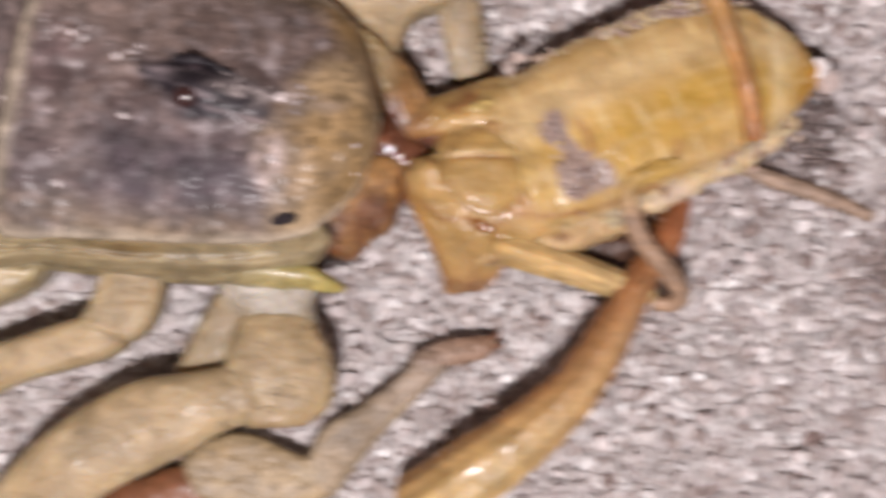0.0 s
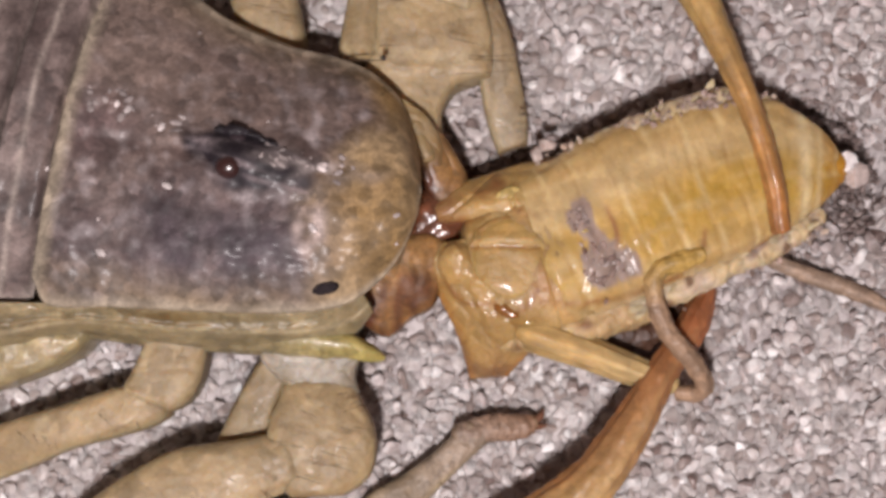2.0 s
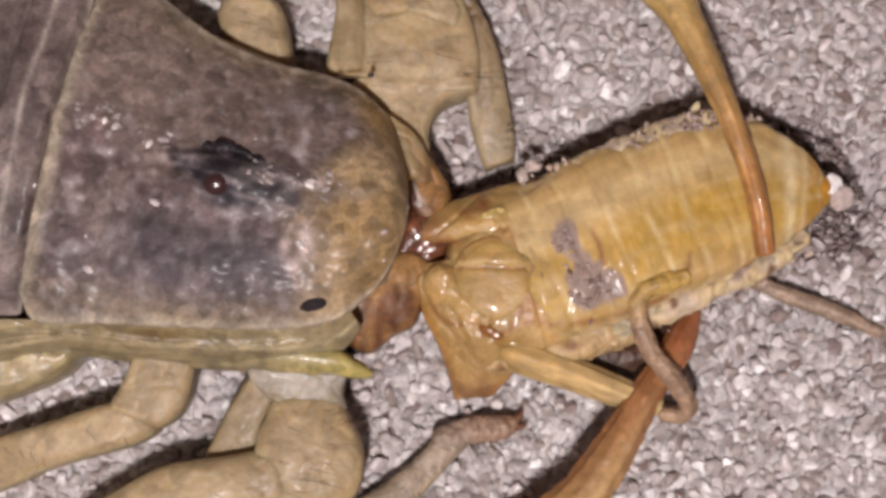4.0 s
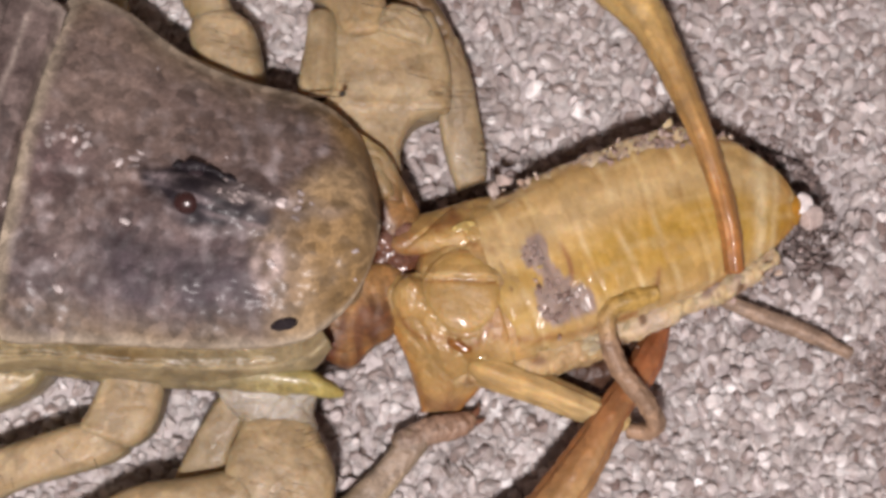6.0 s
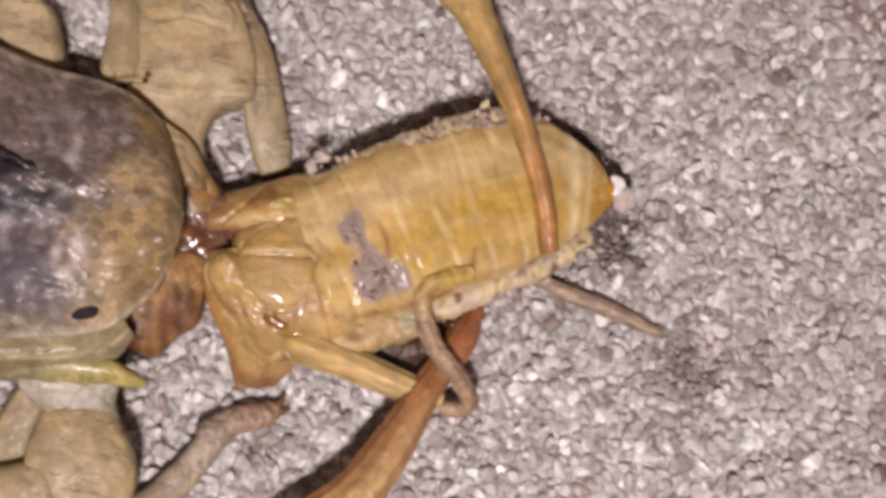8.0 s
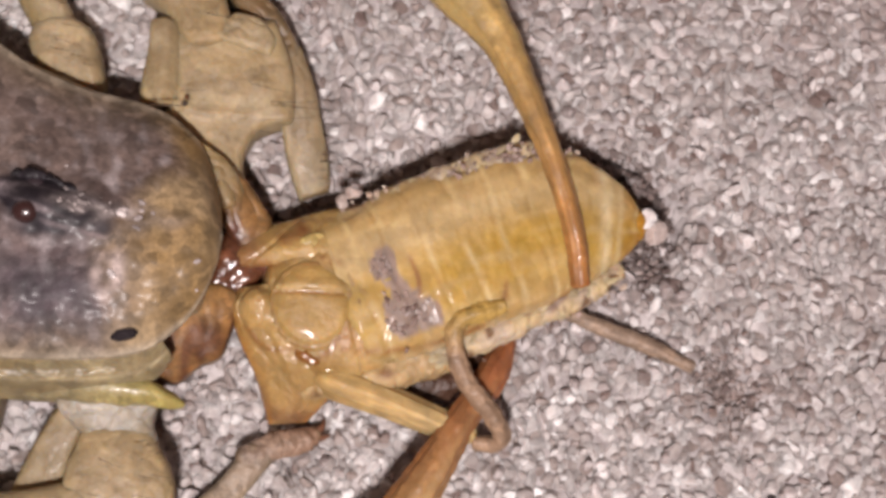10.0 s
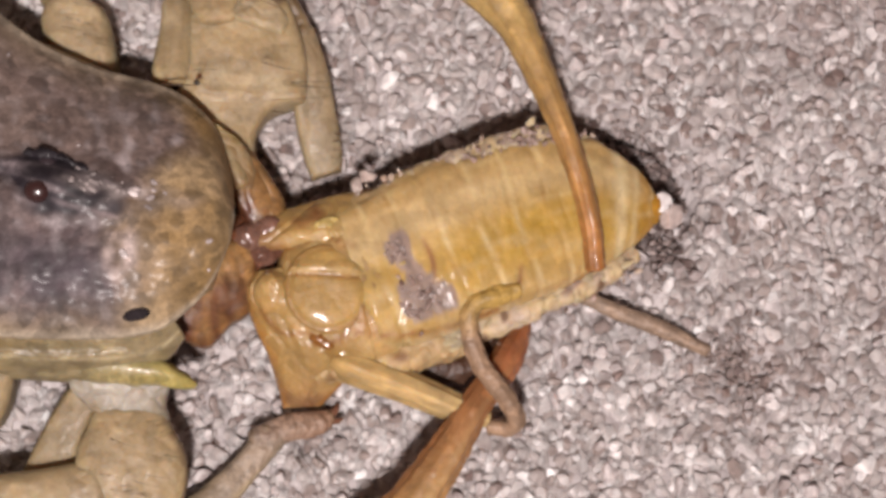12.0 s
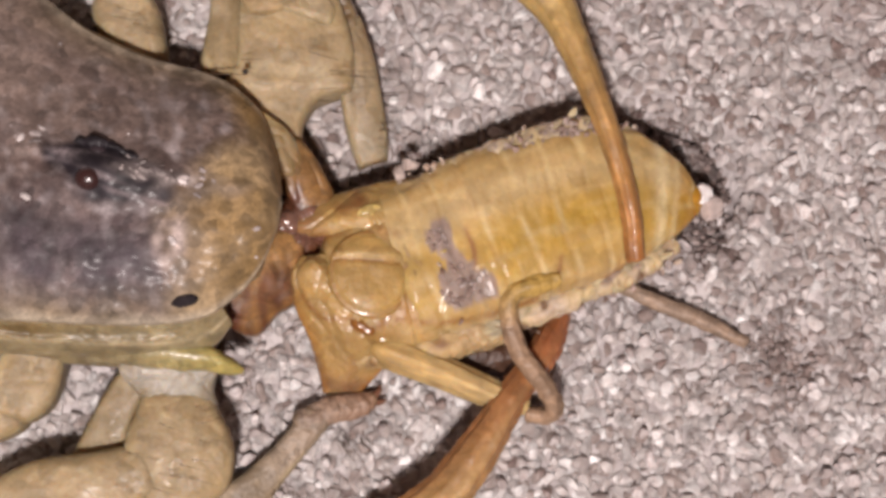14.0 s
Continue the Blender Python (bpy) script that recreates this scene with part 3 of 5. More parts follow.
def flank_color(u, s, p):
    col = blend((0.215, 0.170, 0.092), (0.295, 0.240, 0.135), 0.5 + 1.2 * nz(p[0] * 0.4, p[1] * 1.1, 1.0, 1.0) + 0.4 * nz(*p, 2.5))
    # crests of the folds painted lighter, as highlights along them
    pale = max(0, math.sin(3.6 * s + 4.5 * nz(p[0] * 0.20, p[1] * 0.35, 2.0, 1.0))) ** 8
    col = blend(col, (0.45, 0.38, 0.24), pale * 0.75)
    ochre = math.exp(-(((p[0] - OCHRE[0]) / 1.4) ** 2 + ((p[1] - OCHRE[1]) / 0.28) ** 2)) * 1.1
    return blend(col, (0.16, 0.11, 0.045), ochre)


OCHRE = (-9.42, -2.97, 3.50)
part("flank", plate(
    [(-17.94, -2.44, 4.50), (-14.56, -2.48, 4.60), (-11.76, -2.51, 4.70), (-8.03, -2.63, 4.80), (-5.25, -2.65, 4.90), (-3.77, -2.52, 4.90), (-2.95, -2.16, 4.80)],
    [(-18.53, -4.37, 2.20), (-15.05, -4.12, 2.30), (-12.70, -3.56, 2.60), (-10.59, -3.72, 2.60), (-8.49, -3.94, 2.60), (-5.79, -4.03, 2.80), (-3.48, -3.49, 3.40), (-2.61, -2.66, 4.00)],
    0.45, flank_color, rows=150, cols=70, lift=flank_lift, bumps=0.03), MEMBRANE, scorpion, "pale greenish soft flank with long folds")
part("coxa", tube([(-7.34, -3.34, 2.70, 1.20, 1.40), (-5.40, -3.51, 3.00, 1.30, 1.50), (-3.68, -3.78, 3.20, 0.95, 1.10), (-2.73, -4.08, 3.10, 0.55, 0.70), (-2.32, -4.21, 3.00, 0.20, 0.30)],
     lambda u, a, p: blend((0.25, 0.205, 0.115), (0.36, 0.30, 0.09), u * 1.3 - 0.3) * (1 + 0.2 * nz(*p, 1.3)), rings=40, seg=20, rough=0.08), MEMBRANE, scorpion, "yellowish pointed coxa")
part("joint_membrane", slab([(-6.61, -3.77, 3.00), (-6.43, -4.30, 2.90), (-5.98, -4.83, 2.80), (-5.56, -5.24, 2.70)], [(-2.96, -3.93, 3.00), (-3.20, -4.40, 2.87), (-3.28, -4.87, 2.73), (-3.09, -5.36, 2.60)],
     1.0, lambda u, s, p: blend((0.235, 0.19, 0.120), (0.35, 0.315, 0.26), 0.55 + 1.3 * nz(p[0], p[1], 3, 0.8) + 0.5 * nz(p[0], p[1], 3, 2.4)), dome=0.15, edge=0.25, corner=0.1, rough=0.12, freq=1.1), PALE, scorpion, "whitish soft joint membrane")


def eye_parts():
    e = part("median_eye", blob((-7.18, 1.79, 6.28), (0.46, 0.40, 0.40), plain(0.030, 0.010, 0.009), sub=4), EYE, scorpion, "glossy dark red eye")
    part("median_eye", blob((-6.97, 2.68, 5.95), (0.34, 0.31, 0.28), plain(0.035, 0.025, 0.03), sub=4), EYE, scorpion, "glossy dark eye")
    part("lateral_eye", blob((-4.08, -2.09, 5.90), (0.44, 0.20, 0.10), plain(0.022, 0.017, 0.019), turn=14, rough=0.07, freq=3.0, sub=3), PIT, scorpion, "small black side eye")


eye_parts()


def crests():
    dark = lambda u, a, p: blend((0.020, 0.016, 0.02), (0.16, 0.13, 0.13), (u - 0.7) * 2.5)
    part("eye_crest", tube([(-8.20, 2.81, 5.80, 0.20, 0.25), (-7.41, 3.05, 5.95, 0.30, 0.35), (-6.31, 2.85, 6.00, 0.30, 0.35), (-5.12, 2.17, 5.85, 0.25, 0.30), (-3.75, 1.94, 5.65, 0.15, 0.20)], dark, rings=60, seg=18, rough=0.14, freq=2.4), CARAPACE, scorpion, "dark ridge over the eye")
    part("eye_crest", tube([(-7.92, 1.76, 5.90, 0.20, 0.25), (-7.11, 1.39, 6.00, 0.32, 0.35), (-6.11, 1.41, 6.00, 0.34, 0.35), (-5.02, 1.58, 5.85, 0.20, 0.25)], dark, rings=50, seg=16, rough=0.08, freq=2.0), CARAPACE, scorpion, "dark ridge under the eye")


def granules():
    """Small hard bumps, coloured pale so that they read as sparkles."""
    rng = np.random.default_rng(77)
    top = {}
    for v in bpy.data.objects["carapace"].data.vertices:
        p = np.array(v.co) / MM + HOME["carapace"]
        top.setdefault((round(p[0] / 0.25), round(p[1] / 0.25)), p[2])
    out = []
    ridge = spline([(-6.02, 2.15, 6.00), (-4.83, 1.96, 6.00), (-3.28, 1.87, 6.00)], 60)
    lines = [(ridge, 34, 0.16, 0.05, 0.10), (spline([(-12.39, 4.00, 5.00), (-10.45, 3.83, 5.40), (-8.72, 3.11, 5.80)], 60), 22, 0.30, 0.06, 0.14),
             (spline([(-12.90, 1.55, 5.00), (-7.98, -0.19, 5.50), (-3.39, -0.18, 5.40)], 60), 8, 1.6, 0.04, 0.08), (spline([(-10.94, 6.65, 5.00), (-6.78, 4.90, 5.20), (-2.69, 3.62, 5.00)], 60), 8, 1.2, 0.04, 0.08)]
    for q, n, spread, lo, hi in lines:
        for _ in range(n):
            p = q[rng.integers(60)][:2] + rng.normal(size=2) * spread
            z = top.get((round(p[0] / 0.25), round(p[1] / 0.25)))
            if z is not None:
                r = rng.uniform(lo, hi)
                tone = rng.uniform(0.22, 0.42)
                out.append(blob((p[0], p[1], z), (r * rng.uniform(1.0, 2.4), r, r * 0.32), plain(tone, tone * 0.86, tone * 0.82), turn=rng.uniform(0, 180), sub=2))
    # single whitish bumps whose colour stands in for glints
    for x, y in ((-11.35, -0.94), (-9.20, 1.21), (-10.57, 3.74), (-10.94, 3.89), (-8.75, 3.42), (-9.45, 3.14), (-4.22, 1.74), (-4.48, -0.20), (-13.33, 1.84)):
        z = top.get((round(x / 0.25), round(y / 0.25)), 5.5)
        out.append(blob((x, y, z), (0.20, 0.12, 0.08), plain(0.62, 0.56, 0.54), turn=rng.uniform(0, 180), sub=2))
    part("granulation", join(*out), CARAPACE, scorpion, "fine pale granulation with whitish spots as glints", kind="stuff")


crests()
granules()

def hide(base=TAN, tip=None, rim=0.5, olive=0.0, joint=0.6):
    """Thin tan skin over a flat limb: paler and clearer at its edges, browner at the joints, with worn patches."""
    def f(u, s, p):
        col = np.array(base) if tip is None else blend(base, tip, u)
        col = col * (1 + 0.16 * nz(*p, 0.45) + 0.14 * nz(p[0], p[1], 3.0, 1.7) + 0.08 * nz(p[0], p[1], 8.0, 5.0))
        col = blend(col, (0.235, 0.160, 0.072), max(0, nz(p[0], p[1], 11, 0.7) - 0.1) * 0.7)
        col = blend(col, (0.43, 0.345, 0.215), max(0, nz(p[0], p[1], 21, 0.9) - 0.12) * 1.6)
        col = blend(col, (0.44, 0.36, 0.21), rim * max(0, abs(s) - 0.72) / 0.28)
        col = blend(col, (0.24, 0.20, 0.095), olive * (0.6 + nz(p[0], p[1], 2, 0.8)))
        return blend(col, (0.19, 0.115, 0.05), joint * max(0, 1 - u / 0.035, 1 - (1 - u) / 0.035))
    return f


def wrinkled(way, deep=0.10):
    """Short folds across a limb near its joints."""
    def f(u, s, p):
        k = p[0] * way[0] + p[1] * way[1] + 0.8 * nz(p[0], p[1], 2.0, 0.6)
        here = max(0.0, nz(p[0], p[1], 14.0, 0.45) + 0.1)
        return deep * here * (1 - abs(math.sin(k * 2.2)) ** 0.5 * 1.4)
    return f


def limb(name, label, material, segments, pivot=None):
    """A limb: its first segment carries the others."""
    first = None
    for seg_name, mesh in segments:
        if first is None:
            first = part(name, mesh, material, scorpion, label, pivot=pivot)
        else:
            part(seg_name, mesh, material, first)
    return first


# legs on the near side
limb("leg", "pale wet folded leg pressed against the flank", MEMBRANE, [
    ("coxa", slab([(-12.09, -2.70, 2.90), (-13.53, -2.43, 2.90), (-14.99, -2.35, 2.75), (-16.82, -2.55, 2.30), (-19.57, -3.26, 1.40)], [(-11.93, -3.19, 2.70), (-12.94, -4.20, 2.77), (-14.96, -5.01, 2.60), (-16.80, -5.52, 2.10), (-19.53, -6.37, 1.20)],
        2.6, hide((0.345, 0.280, 0.155), None, 0.7, 0.3), dome=0.3, rough=0.14, freq=0.8, lift=wrinkled((0.5, 1.0), 0.16)))])
limb("leg", "flat pale tan walking leg, bent", PALE, [
    ("trochanter", slab([(-10.45, -3.26, 2.60), (-10.52, -3.81, 2.60), (-10.92, -4.71, 2.60), (-11.37, -5.32, 2.60)], [(-8.23, -3.26, 2.60), (-8.37, -4.29, 2.60), (-8.66, -5.24, 2.60), (-9.37, -6.08, 2.60)],
        2.0, hide(TAN, None, 0.35), dome=0.2, power=3.0, edge=0.3, lift=wrinkled((0.3, 1.0), 0.05))),
    ("femur", slab([(-10.94, -4.97, 2.45), (-12.13, -5.37, 2.41), (-13.66, -5.86, 2.34), (-15.10, -6.26, 1.86), (-17.79, -7.04, 1.08), (-20.84, -7.92, 0.60)], [(-9.32, -6.04, 2.45), (-10.39, -6.53, 2.42), (-11.91, -6.95, 2.37), (-13.26, -7.33, 2.30), (-15.13, -8.10, 1.57), (-17.76, -8.98, 1.00), (-20.77, -10.05, 0.60)],
        1.9, hide(TAN, None, 0.6), dome=0.25, power=3.0, edge=0.35, lift=wrinkled((1.0, 0.3), 0.04)))])
part("leg_joint", slab([(-6.50, -4.08, 2.20), (-6.87, -4.69, 2.10), (-7.45, -5.74, 2.00), (-8.23, -7.37, 1.90)], [(-5.36, -4.62, 2.20), (-5.73, -5.27, 2.10), (-6.11, -6.15, 2.00), (-6.42, -7.43, 1.90)],
    1.5, hide((0.225, 0.165, 0.090), None, 0.1, 0.25), dome=0.1, edge=0.2, rough=0.03), PALE, scorpion, "olive-tan flat joint segment")
limb("pedipalp", "broad flat tan arm folded back, creased at the joint", PALE, [
    ("trochanter", slab([(-5.84, -4.90, 2.60), (-5.85, -5.53, 2.90), (-6.17, -6.29, 3.00), (-6.20, -7.42, 2.95), (-5.63, -8.89, 2.80)], [(-3.17, -4.78, 2.50), (-3.14, -5.47, 2.74), (-2.73, -6.29, 2.92), (-2.57, -7.14, 2.98), (-2.78, -8.08, 2.84), (-3.49, -8.80, 2.60)],
        2.6, hide(TAN, TAN_WARM, 0.35), dome=0.3, power=2.6, edge=0.35, corner=0.25, rows=80, cols=60, lift=wrinkled((0.2, 1.0), 0.16))),
    ("femur", slab([(-5.38, -6.54, 2.90), (-7.26, -6.93, 2.97), (-9.15, -7.21, 3.00), (-10.37, -7.76, 2.99), (-11.60, -8.51, 2.91), (-12.75, -9.40, 2.73), (-13.96, -10.64, 2.26), (-15.44, -12.39, 1.40)], [(-4.89, -8.49, 2.90), (-6.30, -8.96, 2.90), (-7.43, -9.61, 2.90), (-8.74, -10.27, 2.89), (-10.25, -11.04, 2.81), (-11.21, -11.87, 2.63), (-12.22, -13.03, 2.16), (-13.69, -14.48, 1.30)],
        2.5, hide(TAN, None, 0.5), dome=0.35, power=2.4, edge=0.45, rows=90, cols=50, lift=wrinkled((1.0, 0.4), 0.05)))])
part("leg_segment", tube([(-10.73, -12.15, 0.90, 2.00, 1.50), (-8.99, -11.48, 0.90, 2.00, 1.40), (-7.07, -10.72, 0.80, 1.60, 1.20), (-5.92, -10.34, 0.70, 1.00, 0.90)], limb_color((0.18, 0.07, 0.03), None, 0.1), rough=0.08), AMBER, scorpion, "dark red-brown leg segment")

FRONT_LEG = (-6.88, -10.72, 0.80)
front_leg = limb("front_leg", "thin greyish walking leg", TWIG, [
    ("femur", slab([(-7.90, -9.73, 1.30), (-6.37, -9.08, 1.25), (-5.31, -9.12, 1.20), (-4.24, -9.59, 1.15), (-3.18, -10.03, 1.10)], [(-7.50, -11.26, 1.30), (-5.96, -11.74, 1.23), (-4.42, -11.69, 1.15), (-3.27, -11.47, 1.07), (-2.31, -10.90, 1.00)],
        1.0, hide((0.275, 0.205, 0.115), None, 0.3), dome=0.2, edge=0.25)),
    ("tibia", slab([(-3.75, -10.22, 1.20), (-2.99, -8.88, 1.15), (-1.73, -8.09, 1.10), (-0.47, -7.14, 1.00), (0.45, -6.13, 0.90)], [(-2.78, -11.46, 1.10), (-1.73, -10.03, 1.05), (-0.76, -8.88, 1.00), (0.31, -7.82, 0.90), (1.39, -6.81, 0.80)],
        0.8, hide((0.285, 0.225, 0.150), (0.25, 0.19, 0.14), 0.35), dome=0.2, edge=0.22))],
    pivot=FRONT_LEG)
ANKLE = (0.27, -6.63, 0.80)
tarsus = part("tarsus", join(
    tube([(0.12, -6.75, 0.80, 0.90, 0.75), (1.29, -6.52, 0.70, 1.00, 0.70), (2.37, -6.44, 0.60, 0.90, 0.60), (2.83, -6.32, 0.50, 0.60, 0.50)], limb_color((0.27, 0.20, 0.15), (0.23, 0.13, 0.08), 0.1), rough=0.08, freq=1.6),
    tube([(2.75, -6.28, 0.55, 0.35, 0.35), (3.03, -6.12, 0.50, 0.25, 0.25), (3.15, -5.89, 0.40, 0.08, 0.10)], plain(0.20, 0.085, 0.045), rings=20, seg=12),
    tube([(2.75, -6.44, 0.50, 0.35, 0.35), (3.07, -6.47, 0.45, 0.22, 0.22), (3.27, -6.40, 0.35, 0.08, 0.10)], plain(0.20, 0.085, 0.045), rings=20, seg=12)),
    TWIG, front_leg, "grey-brown foot with two claws", pivot=ANKLE)

# far side: legs and the second arm
part("pleura", slab([(-7.34, 6.96, 2.90), (-6.07, 6.48, 2.94), (-4.91, 6.04, 2.99), (-3.55, 5.60, 3.00), (-2.39, 5.01, 3.00), (-1.46, 4.24, 2.99), (-0.81, 3.35, 2.94), (-0.42, 2.58, 2.90)], [(-7.33, 6.22, 2.95), (-6.06, 5.76, 2.99), (-4.90, 5.36, 3.04), (-3.54, 4.89, 3.06), (-2.62, 4.30, 3.09), (-1.90, 3.56, 3.09), (-1.46, 2.75, 3.04), (-1.23, 2.25, 3.00)],
    0.8, hide((0.315, 0.245, 0.135), (0.27, 0.185, 0.085), 0.3, 0.2), dome=0.1, edge=0.18, corner=0.6, rows=80, cols=24, rough=0.05), PALE, scorpion, "tan soft skin under the rim of the back")
limb("leg", "flat olive-tan walking leg", PALE, [
    ("coxa", slab([(-10.36, 8.97, 1.80), (-11.67, 9.69, 1.70), (-12.59, 10.30, 1.60), (-13.43, 11.45, 1.50), (-14.58, 13.13, 1.40)], [(-9.23, 8.61, 1.80), (-9.93, 9.32, 1.70), (-10.24, 10.61, 1.60), (-10.85, 11.86, 1.50), (-11.80, 13.54, 1.40)],
        1.5, hide((0.275, 0.215, 0.105), None, 0.3, 0.4), dome=0.25, power=2.5))])
limb("leg", "flat pale tan walking leg", PALE, [
    ("coxa", slab([(-6.64, 6.71, 2.00), (-7.46, 7.54, 2.07), (-7.74, 8.30, 2.07), (-7.72, 9.04, 2.00)], [(-5.03, 6.47, 2.00), (-5.19, 7.55, 2.07), (-5.51, 8.66, 2.07), (-6.15, 9.32, 2.00)],
        1.8, hide(TAN, (0.36, 0.28, 0.165), 0.4), dome=0.35, power=2.4, edge=0.35)),
    ("femur", slab([(-7.58, 8.64, 2.00), (-7.99, 9.51, 1.90), (-8.51, 10.55, 1.80), (-9.33, 12.06, 1.50), (-10.24, 13.81, 1.20)], [(-6.01, 8.88, 2.00), (-6.52, 9.95, 1.90), (-7.09, 10.79, 1.80), (-7.78, 12.27, 1.50), (-8.64, 14.01, 1.20)],
        1.5, hide((0.29, 0.22, 0.11), None, 0.3), dome=0.3, power=2.5))])
limb("pedipalp", "broad flat tan arm with wrinkled skin and dark bristles", PALE, [
    ("trochanter", slab([(-1.78, 3.55, 2.20), (-2.71, 4.82, 2.27), (-3.10, 5.70, 2.33), (-2.78, 6.46, 2.40), (-2.75, 7.37, 2.40), (-2.83, 8.17, 2.40), (-2.65, 8.77, 2.40)], [(-0.30, 3.46, 2.10), (-0.37, 4.35, 2.13), (0.08, 5.19, 2.17), (0.86, 5.54, 2.20), (1.35, 5.77, 2.23), (1.32, 7.40, 2.27), (0.74, 9.19, 2.30)],
        2.2, hide(TAN, TAN_WARM, 0.3), dome=0.2, power=3.0, edge=0.3, rows=80, cols=60, corner=0.04, lift=wrinkled((0.1, 1.0), 0.16))),
    ("femur", slab([(-2.45, 7.95, 2.50), (-3.05, 9.29, 2.35), (-4.14, 10.44, 2.20), (-4.76, 11.96, 1.85), (-5.20, 14.33, 1.50)], [(-0.60, 8.35, 2.50), (-0.79, 9.18, 2.35), (-1.09, 10.43, 2.20), (-1.19, 11.95, 1.85), (-1.40, 14.33, 1.50)],
        2.2, hide(TAN_WARM, None, 0.35), dome=0.3, power=2.6, rows=70, cols=50, lift=wrinkled((0.4, 1.0), 0.08))),
    ("keel", slab([(-3.97, 6.11, 2.40), (-3.84, 7.08, 2.40), (-3.63, 8.27, 2.40), (-3.63, 9.14, 2.40)], [(-2.52, 6.02, 2.20), (-2.38, 7.12, 2.20), (-2.29, 8.22, 2.20), (-2.48, 9.10, 2.20)],
        1.8, hide((0.30, 0.225, 0.12), None, 0.4), dome=0.35, power=1.6, edge=0.2, rough=0.03)),
    ("fold", slab([(-1.47, 8.42, 2.60), (-0.99, 9.13, 2.55), (-0.79, 9.39, 2.50)], [(0.77, 7.70, 2.50), (0.73, 8.55, 2.45), (0.29, 9.21, 2.40)],
        0.8, hide((0.34, 0.262, 0.15), None, 0.3), dome=0.15, edge=0.25, rough=0.08))])
limb("leg", "flat tan leg end resting on the sand", PALE, [
    ("tarsus", slab([(1.59, 3.05, 0.90), (1.16, 4.37, 1.20), (0.97, 5.46, 1.45), (0.89, 6.73, 1.62), (0.70, 7.93, 1.70)], [(2.67, 3.41, 0.90), (2.59, 4.51, 1.12), (2.35, 5.78, 1.35), (2.12, 6.95, 1.53), (1.61, 8.45, 1.60)],
        0.9, hide((0.34, 0.275, 0.175), (0.27, 0.19, 0.10), 0.5), dome=0.2, power=1.8, edge=0.2, corner=0.1))])
part("leg_joint", slab([(0.82, 7.62, 1.70), (0.62, 8.72, 1.75), (-0.50, 9.60, 1.80), (-1.00, 10.59, 1.60), (-1.24, 12.08, 1.40)], [(1.73, 7.85, 1.60), (1.41, 8.69, 1.70), (0.82, 9.68, 1.80), (0.23, 10.43, 1.60), (-0.20, 12.08, 1.40)],
    1.3, hide((0.17, 0.105, 0.05), None, 0.1, 0.2), dome=0.15, edge=0.25, rough=0.08), AMBER, scorpion, "dark olive-brown joint")
part("coxa", slab([(-3.01, 5.47, 3.00), (-2.29, 4.50, 2.95), (-1.76, 3.44, 2.90), (-1.14, 2.48, 2.75), (-0.49, 2.21, 2.60)], [(-0.79, 4.08, 2.90), (-0.53, 3.58, 2.85), (-0.32, 3.06, 2.80), (-0.22, 2.59, 2.65), (-0.18, 2.34, 2.50)],
    1.4, hide((0.30, 0.220, 0.098), (0.20, 0.105, 0.04), 0.25), dome=0.2, edge=0.25, power=2.0), PALE, scorpion, "yellowish pointed coxa")


# jaws
def jaw_color(u, s, p):
    col = blend((0.300, 0.160, 0.056), (0.095, 0.030, 0.012), 0.18 + 0.9 * nz(*p, 0.8) + 0.8 * s - 0.4 * u + 0.7 * nz(p[0] * 2.6, p[1] * 0.9, 6.0, 1.0))
    return blend(col, (0.36, 0.215, 0.085), max(0, nz(p[0], p[1], 5, 0.7)) * 1.1 * (1 - u * 0.6))


def jaw(mesh, finger, pivot, label):
    base = part("chelicera", mesh, JAW, scorpion, label, pivot=pivot)
    part("jaw_finger", tube(finger, lambda u, a, p: blend((0.20, 0.085, 0.03), (0.05, 0.02, 0.012), u * 1.1) * (1 + 0.3 * nz(*p, 1.5)), rings=24, seg=16, rough=0.06), JAW, base, "dark pointed jaw finger")
    return base


JAW_A, JAW_B = (-3.30, -1.86, 3.40), (-1.79, 2.35, 3.40)
jaw_near = jaw(slab([(-4.07, -1.75, 3.20), (-3.02, -1.27, 3.20), (-2.18, -0.50, 3.08), (-1.50, 0.03, 2.84), (-0.69, 0.14, 2.52), (0.04, -0.21, 2.20)], [(-3.52, -2.50, 2.80), (-2.76, -3.18, 2.53), (-2.07, -3.36, 2.40), (-1.38, -2.74, 2.40), (-0.65, -2.32, 2.40), (-0.35, -1.39, 2.33), (-0.12, -0.56, 2.20)],
                    1.6, jaw_color, dome=0.25, power=2.2, edge=0.25, corner=0.1, rows=80, cols=60, rough=0.06, freq=0.8),
               [(-2.57, -2.85, 2.40, 0.60, 0.60), (-1.61, -2.45, 2.30, 0.55, 0.50), (-0.75, -1.70, 2.30, 0.40, 0.35), (-0.42, -1.15, 2.40, 0.15, 0.15)], JAW_A, "red-brown translucent jaw, wet")
jaw_far = jaw(slab([(-1.08, 4.13, 2.60), (-0.37, 3.22, 2.53), (0.04, 2.53, 2.40), (0.43, 1.97, 2.20)], [(-1.81, 2.91, 2.90), (-1.39, 1.95, 2.77), (-1.04, 1.34, 2.57), (-0.62, 0.71, 2.30)],
                   1.4, jaw_color, dome=0.2, power=2.2, edge=0.25, corner=0.4, rows=60, cols=50, rough=0.06, freq=0.9),
              [(-1.20, 1.89, 2.10, 0.50, 0.50), (-0.62, 1.60, 2.00, 0.40, 0.40), (-0.04, 1.57, 1.95, 0.30, 0.30), (0.30, 1.60, 1.90, 0.12, 0.12)], JAW_B, "brown translucent jaw, wet")
